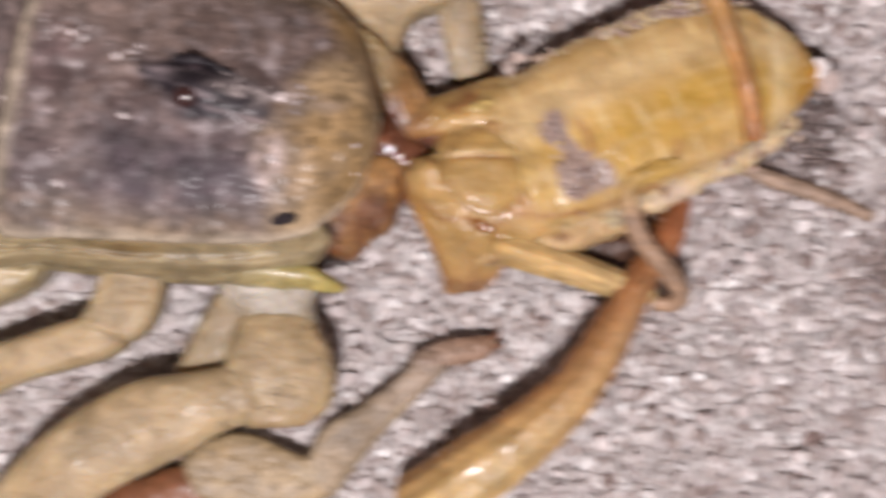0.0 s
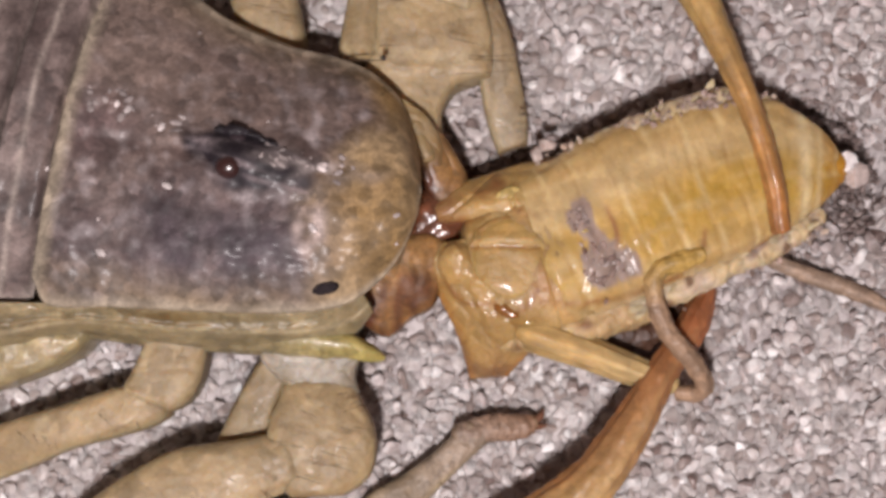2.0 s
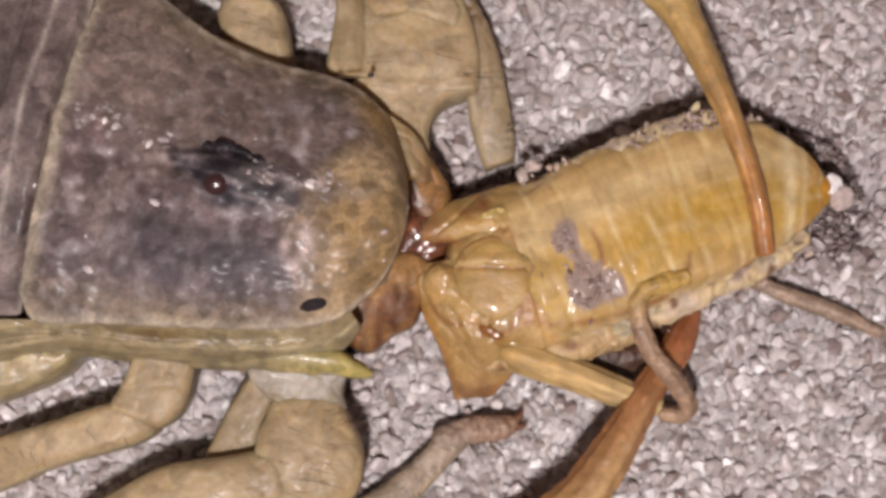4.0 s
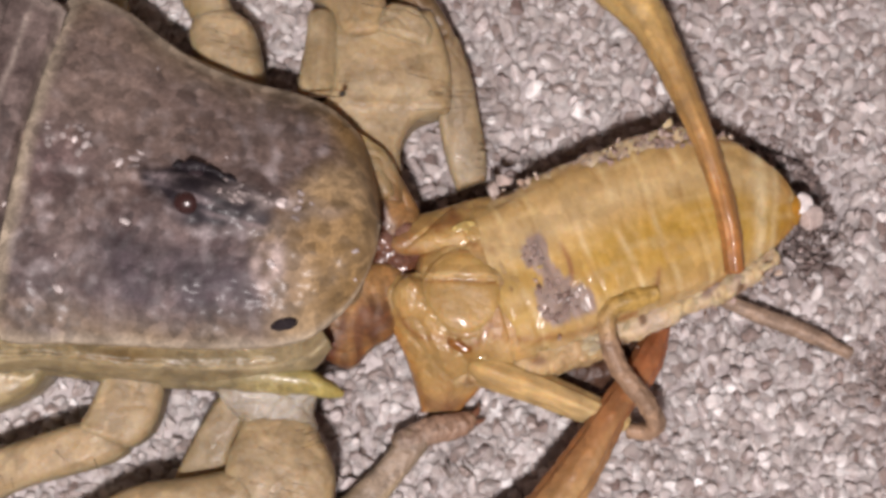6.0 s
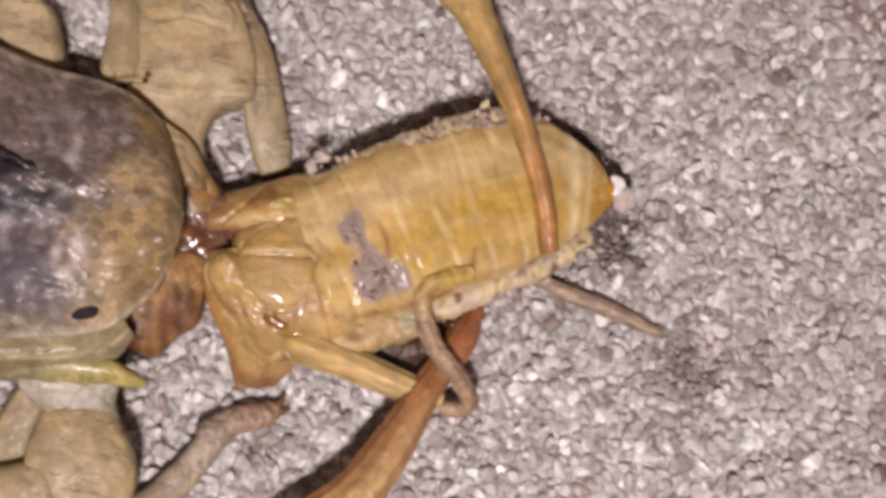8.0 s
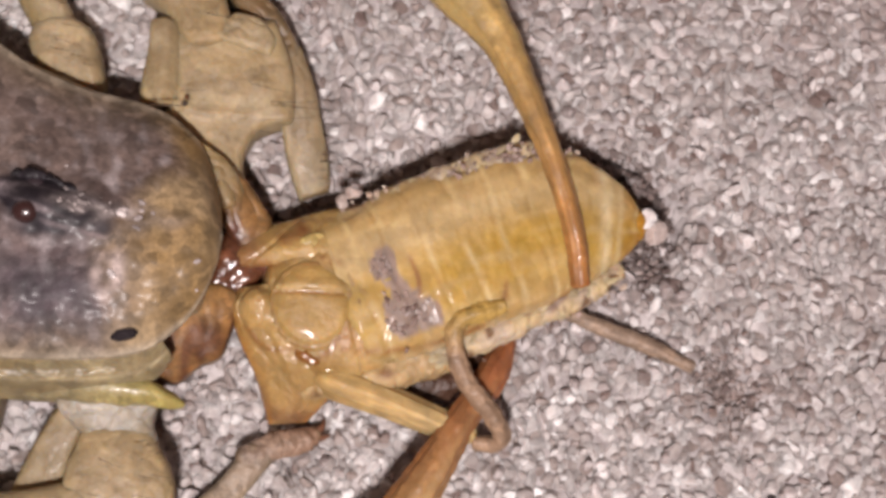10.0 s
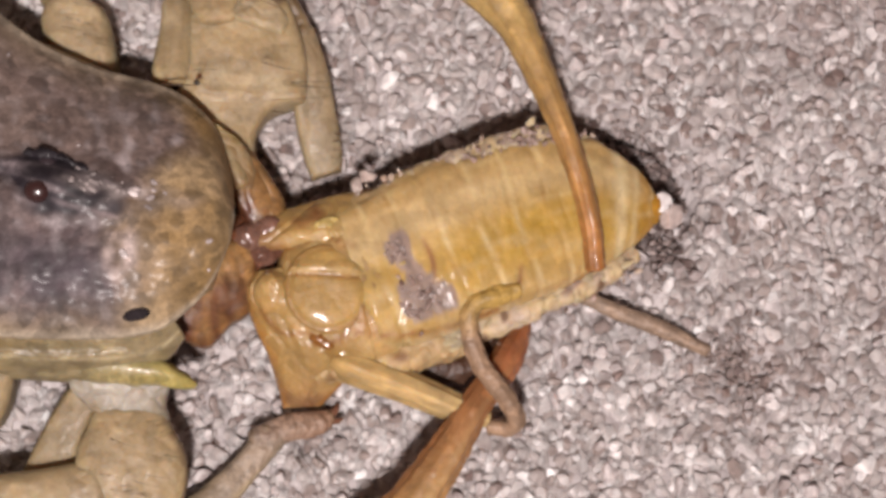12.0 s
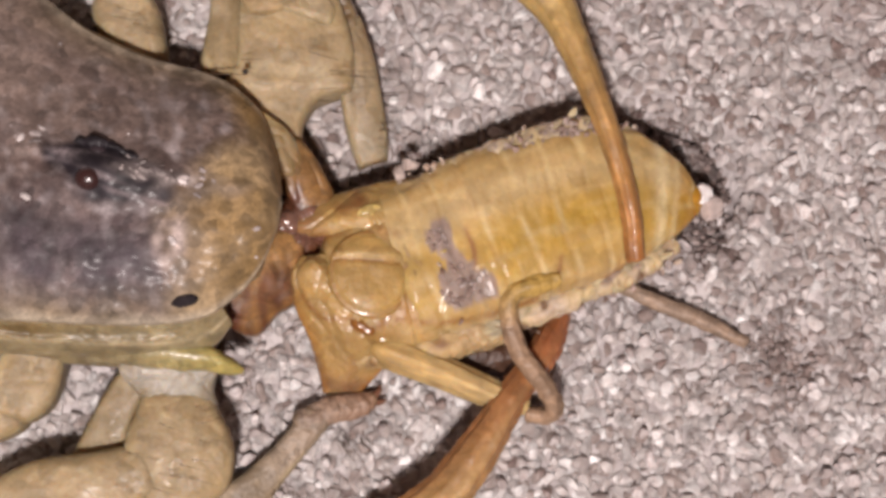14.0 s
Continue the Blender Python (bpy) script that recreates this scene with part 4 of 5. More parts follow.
part("mouth", blob((-0.75, 0.30, 1.75), (1.2, 1.6, 0.85), plain(0.12, 0.045, 0.022, vary=0.6), rough=0.3, freq=1.8), WET, scorpion, "dark wet mouth region")


def setae():
    rng = np.random.default_rng(5)
    out = []
    for (cu, spread, n, z, way, ln) in (
            ((-4.03, -7.14, 4.70), (1.6, 1.2), 13, 4.72, (1.0, -0.15, 0.25), 0.9),
            ((-3.41, -5.67, 4.50), (0.5, 0.6), 10, 4.5, (1.0, 0.1, 0.3), 0.8),
            ((0.11, 6.96, 3.60), (1.8, 1.8), 10, 3.5, (1.0, -0.15, 0.05), 1.7),
            ((2.39, 4.63, 1.40), (0.15, 1.4), 12, 1.5, (1.0, -0.12, 0.0), 1.2),
            ((-7.97, -8.60, 4.70), (2.5, 0.8), 8, 4.8, (0.6, -0.5, 0.3), 0.9),
            ((-12.25, -6.59, 4.60), (2.5, 0.5), 7, 4.72, (0.5, -0.6, 0.3), 0.8),
            ((1.29, -6.52, 0.90), (0.9, 0.2), 18, 0.9, (0.5, -1.0, 0.1), 0.7),
            ((-1.82, -8.49, 1.30), (1.2, 0.6), 16, 1.2, (0.7, -0.8, 0.1), 0.7),
            ((-6.45, 8.23, 3.20), (0.7, 1.0), 8, 3.1, (1.0, -0.2, 0.2), 0.9)):
        for _ in range(n):
            b = np.array(cu) + np.array((rng.normal() * spread[0] * 0.6, rng.normal() * spread[1] * 0.6, 0))
            b[2] = z - 0.1
            w = np.array(way) + rng.normal(size=3) * 0.18
            out.append(bristle(b, w, ln * rng.uniform(0.5, 1.3), 0.015))
    out.append(bristle((-3.53, 5.87, 3.40), (1, -0.03, 0.02), 1.25, 0.05, 0.0))
    part("bristles", join(*out), HAIR, scorpion, "scattered fine dark bristles", kind="stuff")
    part("bristle_tip", blob((-2.34, 5.92, 3.45), (0.11, 0.10, 0.10), plain(0.02, 0.014, 0.012), sub=2), HAIR, scorpion, "dark blunt bristle")


setae()

# ---- the prey ----
PREY = (6.32, 0.42, 0.00)
prey = thing("grasshopper", PREY, "yellow young grasshopper, dead, dusted with sand, held by the scorpion", "grasshopper")
CREAM, GOLD, ORANGE = (0.412, 0.270, 0.102), (0.395, 0.235, 0.022), (0.41, 0.195, 0.013)


DUST = (((4.10, 0.19, 3.50), 0.55, 0.62), ((4.48, -0.35, 3.50), 0.4, 0.35), ((4.88, -1.34, 3.50), 0.66, 1.0), ((5.65, -1.41, 3.40), 0.5, 0.6))


def dusty(col, p):
    """Patches of caked grey sand on the back."""
    k = min(math.hypot((p[0] - c[0]) / rx, (p[1] - c[1]) / ry) for c, rx, ry in DUST) + 0.38 * nz(p[0], p[1], 2.0, 1.5) + 0.2 * nz(p[0], p[1], 4.0, 4.5)
    return blend(col, np.array((0.250, 0.176, 0.138)) * (1 + 0.4 * nz(p[0], p[1], 1.0, 3.0)), (1.0 - k) * 11)


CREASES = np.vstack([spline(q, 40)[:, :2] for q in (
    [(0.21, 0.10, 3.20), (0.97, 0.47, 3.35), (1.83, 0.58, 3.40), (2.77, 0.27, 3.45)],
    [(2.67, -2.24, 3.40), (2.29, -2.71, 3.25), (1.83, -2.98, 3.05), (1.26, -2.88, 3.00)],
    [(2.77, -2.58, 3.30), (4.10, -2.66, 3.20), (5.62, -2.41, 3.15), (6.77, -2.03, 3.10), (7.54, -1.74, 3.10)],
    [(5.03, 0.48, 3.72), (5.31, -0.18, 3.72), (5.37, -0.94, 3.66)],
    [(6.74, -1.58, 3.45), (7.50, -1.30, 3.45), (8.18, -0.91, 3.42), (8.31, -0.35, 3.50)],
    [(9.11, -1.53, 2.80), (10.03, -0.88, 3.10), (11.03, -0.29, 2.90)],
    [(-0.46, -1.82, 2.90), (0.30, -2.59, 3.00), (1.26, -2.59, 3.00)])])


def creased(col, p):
    """Paints the red-brown shade of skin folds into the colour; no fold is modelled."""
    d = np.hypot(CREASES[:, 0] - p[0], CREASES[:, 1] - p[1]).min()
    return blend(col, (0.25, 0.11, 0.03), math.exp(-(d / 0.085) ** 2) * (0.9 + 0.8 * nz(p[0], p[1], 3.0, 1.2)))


def abdomen_shape(u, a):
    k = (u * 9.0 + 0.06 * math.sin(5 * a)) % 1.0
    groove = math.exp(-((k - 0.5) / 0.05) ** 2)
    fold = 0.02 * math.exp(-((abs(a - 1.571) - 0.80) / 0.07) ** 2)
    return box(a, 3.3) * (1 - 0.010 * groove - 0.006 * k + fold + 0.010 * math.cos(14 * a + 3 * u))


def abdomen_color(u, a, p):
    band = math.exp(-((a - 1.32) / 0.48) ** 4)
    col = blend(CREAM, GOLD, band * (0.72 + 0.3 * nz(*p, 0.5)))
    col = blend(col, (0.47, 0.345, 0.165), math.exp(-((a - 1.95) / 0.2) ** 2) * 0.7)
    col = blend(col, ORANGE, (u - 0.885) * 9)
    col = blend(col, (0.62, 0.51, 0.30), (math.exp(-((u - 0.845) / 0.022) ** 2) + 0.6 * math.exp(-((u - 0.895) / 0.012) ** 2)) * 0.8)
    k = (u * 9.0 + 0.06 * math.sin(5 * a)) % 1.0
    line = math.exp(-((k - 0.5) / 0.05) ** 2)
    col = blend(col, (0.30, 0.165, 0.04), line * 0.45 * max(0, 0.2 + 1.8 * nz(*p, 1.1)))
    block = nz(math.floor(u * 18) * 1.7 + 0.3, math.floor((a + 0.05 * math.sin(u * 40)) * 7.5) * 2.3 + 0.6, 4.4)
    col = col * (1 + 0.13 * block)
    pale = math.exp(-((k - 0.62) / 0.07) ** 2) * max(0, 0.3 + 1.5 * nz(p[0], p[1], 17.0, 1.0))
    col = blend(col, (0.56, 0.43, 0.21), pale * 0.9)
    streak = nz(p[0] * 0.45, (p[1] - 0.27 * p[0]) * 3.2, 1.0, 1.0)
    col = blend(col, (0.54, 0.40, 0.19), max(0, streak) * 0.9)
    stripe = math.exp(-((abs(a - 1.571) - 0.36) / 0.05) ** 2)
    col = blend(col, (0.26, 0.17, 0.07), stripe * max(0, 1.3 * nz(*p, 1.1)) * 0.5)
    dust = max(0, abs(a - 1.571) - 0.85) * 2.5 + max(0, abs(a - 1.571) - 0.6) * nz(p[0], p[1], 3, 1.6) * 1.5
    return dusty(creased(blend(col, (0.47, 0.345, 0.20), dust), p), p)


part("abdomen", tube(
    [(2.94, -0.75, 1.75, 5.50, 3.40), (4.40, -0.17, 1.80, 5.70, 3.50), (6.15, 0.61, 1.85, 5.95, 3.60), (8.12, 1.32, 1.80, 5.85, 3.50), (10.00, 1.93, 1.65, 5.40, 3.15), (11.41, 2.04, 1.45, 4.35, 2.60), (12.54, 2.01, 1.20, 2.70, 1.90), (13.32, 1.94, 1.00, 0.90, 1.00)],
    abdomen_color, rings=170, seg=96, cap=0.4, rough=0.06, freq=1.1, shape=abdomen_shape), YELLOW, prey, "segmented yellow abdomen with cream sides")


def thorax_color(u, a, p):
    col = blend((0.310, 0.178, 0.050), (0.40, 0.270, 0.110), 0.5 + 1.4 * nz(*p, 0.6))
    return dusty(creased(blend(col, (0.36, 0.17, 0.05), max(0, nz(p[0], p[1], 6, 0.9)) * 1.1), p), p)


def plated(u, a):
    """Flat on top, with a step between the plates."""
    k = (u * 3.0) % 1.0
    return box(a, 3.0) * (1.0 + 0.02 * k - 0.03 * math.exp(-((k - 0.03) / 0.05) ** 2))


part("thorax", tube([(0.41, -0.95, 1.80, 3.20, 2.70), (1.28, -0.99, 1.80, 4.60, 3.00), (2.45, -0.95, 1.80, 5.40, 3.20), (3.85, -0.50, 1.80, 5.45, 3.20)], thorax_color, rings=90, seg=96, cap=0.3, rough=0.05, freq=1.4, shape=plated), WET_SKIN, prey, "pale orange-yellow thorax")


def disc_shape():
    v, f, c = blob((1.79, -1.12, 3.15), (1.45, 1.52, 0.36), plain(0.375, 0.236, 0.074), turn=10, rough=0.04, freq=1.0, sub=5)
    mid = np.array((1.79, -1.12, 3.15))
    for i, p in enumerate(v):
        r = math.hypot((p[0] - mid[0]) / 1.45, (p[1] - mid[1]) / 1.52)
        way = math.atan2(p[1] - mid[1], p[0] - mid[0])
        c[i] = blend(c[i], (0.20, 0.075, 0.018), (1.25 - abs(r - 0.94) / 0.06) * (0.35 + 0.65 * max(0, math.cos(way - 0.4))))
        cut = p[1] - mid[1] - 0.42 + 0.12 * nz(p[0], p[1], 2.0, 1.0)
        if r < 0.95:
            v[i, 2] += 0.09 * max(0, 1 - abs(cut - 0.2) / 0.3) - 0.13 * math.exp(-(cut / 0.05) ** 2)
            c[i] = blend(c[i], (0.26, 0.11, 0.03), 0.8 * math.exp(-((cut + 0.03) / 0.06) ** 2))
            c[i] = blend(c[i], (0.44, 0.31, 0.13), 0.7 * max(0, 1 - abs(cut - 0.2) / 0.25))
        v[i, 2] -= 0.04 * math.exp(-((r - 0.88) / 0.06) ** 2) + 0.05 * math.exp(-(r / 0.35) ** 2)
    return v, f, c


def arc(cx, cy, rx, ry, a0, a1, z):
    return [(cx + rx * math.cos(radians(t)), cy + ry * math.sin(radians(t)), z(t), 0.11, 0.10) for t in np.linspace(a0, a1, 9)]


HEAD = (1.84, -1.03, 2.60)
DISC = (1.83, -1.12, 3.20)
part("seam", tube(arc(DISC[0] + 0.1, DISC[1], 1.62, 1.75, -75, 55, lambda t: 3.32 - 0.2 * abs(math.sin(radians(t)))), plain(0.16, 0.07, 0.02), rings=40, seg=8), TWIG, prey, "dark seam behind the head shield")
part("sore_spot", blob((1.60, -2.83, 3.05), (0.5, 0.22, 0.14), plain(0.30, 0.12, 0.025, vary=0.4), turn=-25, sub=3, rough=0.06), WET, prey, "small orange wet spot")
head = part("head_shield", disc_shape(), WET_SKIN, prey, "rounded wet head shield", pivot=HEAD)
def neck_color(u, s, p):
    col = blend((0.31, 0.165, 0.066), (0.40, 0.255, 0.088), u * 2.6 + 0.6 * nz(*p, 1.2))
    return blend(col, (0.24, 0.10, 0.03), max(0, nz(p[0], p[1], 9, 1.4) - 0.2) * 2)


def cheek_color(u, s, p):
    col = blend((0.375, 0.235, 0.082), (0.19, 0.09, 0.043), (u - 0.72) * 3.0 + 0.4 * nz(*p, 1.0))
    col = blend(col, (0.43, 0.30, 0.13), max(0, nz(p[0], p[1], 5, 0.8)) * 1.2)
    return creased(blend(col, (0.34, 0.15, 0.03), max(0, abs(s) - 0.72) * 2.6), p)


part("neck", plate(
    [(-0.89, 1.10, 2.00), (-0.27, 1.52, 2.10), (0.70, 1.78, 2.20), (1.86, 2.12, 2.30), (3.31, 2.44, 2.40)],
    [(-0.69, 0.24, 2.50), (0.12, 0.27, 2.80), (0.88, 0.32, 3.00), (2.03, 0.42, 3.10), (3.45, 0.55, 3.20)],
    0.45, neck_color, rows=80, cols=60, skirt=1.6, bumps=0.05, lift=lambda u, s, p: 0.12 * crumple(p, 0.55)), WET_SKIN, prey, "wet chewed front edge")
part("cheek", plate(
    [(-0.70, -0.50, 2.35), (-0.92, -1.15, 2.55), (-0.62, -2.20, 2.40), (-0.10, -3.30, 2.00), (0.22, -4.24, 1.40), (0.43, -5.03, 0.70)],
    [(0.55, -0.35, 2.75), (0.97, -1.46, 3.00), (1.93, -2.43, 2.90), (2.51, -3.33, 2.50), (2.44, -4.06, 1.70), (1.65, -4.96, 0.80)],
    0.6, cheek_color, rows=90, cols=70, skirt=1.4, bumps=0.05, lift=lambda u, s, p: 0.17 * crumple(p, 0.6) + 0.05 * crumple(p, 1.8)), WET_SKIN, prey, "tan lobe, red-brown at its lower end")
part("side_plate", tube([(1.48, -3.66, 1.50, 1.20, 1.40), (3.02, -3.44, 1.80, 1.50, 1.70), (4.96, -3.05, 1.80, 1.40, 1.80), (6.73, -2.50, 1.60, 1.10, 1.60)], lambda u, a, p: blend(blend((0.44, 0.30, 0.135), (0.41, 0.285, 0.145), u), (0.19, 0.10, 0.04), max(0, nz(*p, 1.5) - 0.05) * 2.2), rings=110, seg=64, rough=0.16, freq=1.3, shape=flat_top), YELLOW, prey, "crumpled cream side plate")
# near-black tube that stands in for the shade under the body
part("hollow_shade", tube([(3.46, -3.58, 0.70, 1.20, 1.00), (5.03, -3.66, 0.80, 1.50, 1.20), (6.80, -3.46, 0.80, 1.30, 1.10), (8.20, -2.43, 0.70, 0.90, 0.80)], plain(0.055, 0.024, 0.012, vary=0.4), rings=40, seg=24, rough=0.2, freq=1.5), TWIG, prey, "dark brown strip in place of the shaded hollow under the body")


def fold_color(u, a, p):
    col = blend((0.47, 0.370, 0.27), (0.53, 0.405, 0.22), 0.5 + nz(*p, 1.2))
    col = blend(col, (0.27, 0.20, 0.16), max(0, nz(p[0], p[1], 2.0, 1.5) - 0.12) * 3.0)
    return blend(col, (0.17, 0.10, 0.055), max(0, nz(p[0], p[1], 7.0, 2.1) - 0.28) * 4.0)


part("side_fold", tube([(6.28, -2.54, 2.20, 0.90, 0.90), (7.61, -2.13, 2.45, 0.95, 0.90), (9.17, -1.39, 2.40, 0.90, 0.90), (10.97, -0.62, 2.05, 0.85, 0.80), (12.53, 0.40, 1.60, 0.60, 0.60)], fold_color, rings=100, seg=36, rough=0.12, freq=1.4), YELLOW, prey, "crusted cream fold along the abdomen")
part("side_fold", tube([(3.22, 2.02, 2.30, 0.70, 0.90), (4.95, 2.84, 2.60, 0.90, 0.90), (7.07, 3.66, 2.70, 0.95, 0.90), (9.23, 4.30, 2.50, 0.90, 0.80), (10.65, 3.96, 2.10, 0.70, 0.70), (11.78, 3.29, 1.70, 0.50, 0.50)], fold_color, rings=100, seg=36, rough=0.12, freq=1.4), YELLOW, prey, "crusted cream fold along the abdomen")
FLESH = (0.0, 0.2, 2.0)
flesh = part("chewed_flesh", join(*[blob(c, (r * 1.15, r, r * 0.9), lambda u, a, p: blend((0.20, 0.105, 0.075), (0.11, 0.040, 0.022), 0.5 + 1.4 * nz(*p, 1.3)), rough=0.10, freq=1.4) for c, r in (((-0.91, 0.65, 2.25), 0.55), ((-0.29, 0.95, 2.30), 0.50), ((-0.48, 0.13, 2.20), 0.50), ((0.21, 0.37, 2.25), 0.42), ((-1.01, -0.05, 2.10), 0.45))]), WET, prey, "mauve-brown wet chewed flesh", pivot=FLESH)


def leg_amber(c0, c1):
    return lambda u, a, p: blend(c0, c1, u * 1.25) * (1 + 0.45 * nz(math.cos(a) * 1.9, math.sin(a) * 1.9, u * 5.0, 1.6) + 0.18 * nz(*p, 1.0) + 0.10 * math.cos(2 * (a - 1.571)) + 0.05 * math.cos(5 * a) + 0.15 * nz(p[0], p[1], 4, 0.8))


def grooved(u, a):
    return 0.97 + 0.07 * math.cos(3 * (a - 1.571)) + 0.05 * math.cos(8 * a + 2 * u)


part("hind_leg", tube([(10.87, -0.28, 3.40, 0.72, 0.60), (10.61, 1.34, 3.75, 0.76, 0.66), (10.15, 3.06, 3.80, 0.80, 0.70), (9.53, 4.81, 3.70, 0.90, 0.76), (8.80, 6.71, 3.40, 1.15, 0.95), (8.05, 8.35, 3.10, 1.50, 1.10), (6.99, 9.94, 2.70, 2.20, 1.50), (5.83, 11.65, 2.30, 2.80, 1.90), (4.31, 14.07, 1.70, 2.80, 2.00)],
     leg_amber((0.30, 0.125, 0.034), (0.45, 0.335, 0.13)), rings=110, seg=36, rough=0.035, freq=2.2, shape=grooved), AMBER, prey, "amber hind leg lying across the abdomen")
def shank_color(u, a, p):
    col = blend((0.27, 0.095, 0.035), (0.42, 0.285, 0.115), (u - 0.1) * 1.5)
    # redder on one side; the pale upper stripe is a painted highlight
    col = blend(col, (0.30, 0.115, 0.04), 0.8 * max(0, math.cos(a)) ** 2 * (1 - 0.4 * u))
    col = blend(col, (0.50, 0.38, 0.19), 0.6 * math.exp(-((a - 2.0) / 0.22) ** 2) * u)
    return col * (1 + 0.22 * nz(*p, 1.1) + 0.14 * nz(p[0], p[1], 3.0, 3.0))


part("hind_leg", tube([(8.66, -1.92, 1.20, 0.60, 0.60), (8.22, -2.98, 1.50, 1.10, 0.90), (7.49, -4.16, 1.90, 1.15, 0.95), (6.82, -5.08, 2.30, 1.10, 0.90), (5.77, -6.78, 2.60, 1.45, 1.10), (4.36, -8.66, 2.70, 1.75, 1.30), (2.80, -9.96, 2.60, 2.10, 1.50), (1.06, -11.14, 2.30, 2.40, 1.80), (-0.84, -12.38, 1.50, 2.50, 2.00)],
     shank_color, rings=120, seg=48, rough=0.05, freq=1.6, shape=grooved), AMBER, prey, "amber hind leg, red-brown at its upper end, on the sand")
middle_leg = part("middle_leg", tube([(2.16, -3.42, 2.10, 0.90, 0.90), (2.70, -3.67, 2.40, 1.20, 1.10), (4.34, -4.24, 2.30, 1.15, 1.00), (6.09, -4.92, 2.00, 1.05, 0.95), (7.27, -5.33, 1.70, 0.80, 0.80)], leg_amber((0.40, 0.26, 0.095), (0.42, 0.30, 0.135)), rings=70, seg=40, shape=grooved), YELLOW, prey, "thin pale bent leg")
part("shin", tube([(7.48, -5.64, 1.50, 0.60, 0.50), (8.14, -5.64, 1.70, 0.65, 0.60), (8.32, -5.32, 2.10, 0.70, 0.60), (7.76, -4.48, 2.60, 0.72, 0.60), (6.96, -3.55, 3.00, 0.70, 0.60), (6.62, -2.61, 3.25, 0.66, 0.55), (6.58, -1.86, 3.40, 0.62, 0.50), (6.93, -1.47, 3.45, 0.66, 0.50), (7.60, -1.26, 3.45, 0.70, 0.50), (8.23, -1.06, 3.40, 0.55, 0.40)], lambda u, a, p: blend((0.29, 0.19, 0.12), (0.42, 0.27, 0.07), (u - 0.62) * 5) * (1 + 0.25 * nz(*p, 1.3)), rings=110, seg=28, rough=0.05, freq=1.8, shape=grooved), TWIG, middle_leg, "greyish thin shin")
part("hind_foot", tube([(10.68, -0.96, 0.80, 0.50, 0.50), (12.17, -1.54, 0.65, 0.62, 0.55), (13.77, -2.12, 0.50, 0.62, 0.55), (15.37, -2.85, 0.35, 0.45, 0.45)], leg_amber((0.28, 0.20, 0.14), (0.24, 0.17, 0.12)), rings=36, rough=0.05), TWIG, prey, "thin grey-brown foot dragged in sand")
part("tail_tip", blob((13.10, 2.15, 1.35), (0.55, 0.5, 0.5), plain(*ORANGE), turn=-30, rough=0.08), YELLOW, prey, "orange tail tip")
part("tail_mark", blob((12.28, 2.05, 2.08), (0.10, 0.26, 0.14), plain(0.12, 0.05, 0.015), turn=15, sub=2), TWIG, prey, "small dark mark")


# flattened beads added so that the wet skin shows glints
part("glint_beads", join(*[blob((x, y, z), (2.0 * r, r, 0.28 * r), plain(0.48, 0.34, 0.12), turn=18, sub=3) for x, y, z, r in ((1.74, 1.11, 3.23, 0.21), (3.24, -2.04, 3.23, 0.13), (2.44, -3.17, 2.93, 0.13), (4.20, 2.12, 2.93, 0.10), (3.28, 2.03, 2.88, 0.11), (3.84, -3.57, 2.65, 0.12), (2.98, -3.34, 2.71, 0.10), (4.28, -0.25, 3.55, 0.06), (2.48, -2.15, 3.33, 0.08))]), WET, prey, "small glossy beads added for glints on the wet skin", kind="stuff")
part("leg_spines", join(*[bristle(q, (-0.8, 0.6, -0.1), 0.16, 0.04, 0.1) for q in spline([(10.62, 0.03, 3.55), (10.34, 1.34, 3.75), (9.89, 3.06, 3.80), (9.30, 4.61, 3.70)], 11)]), AMBER, prey, "row of short dark spines", kind="stuff")


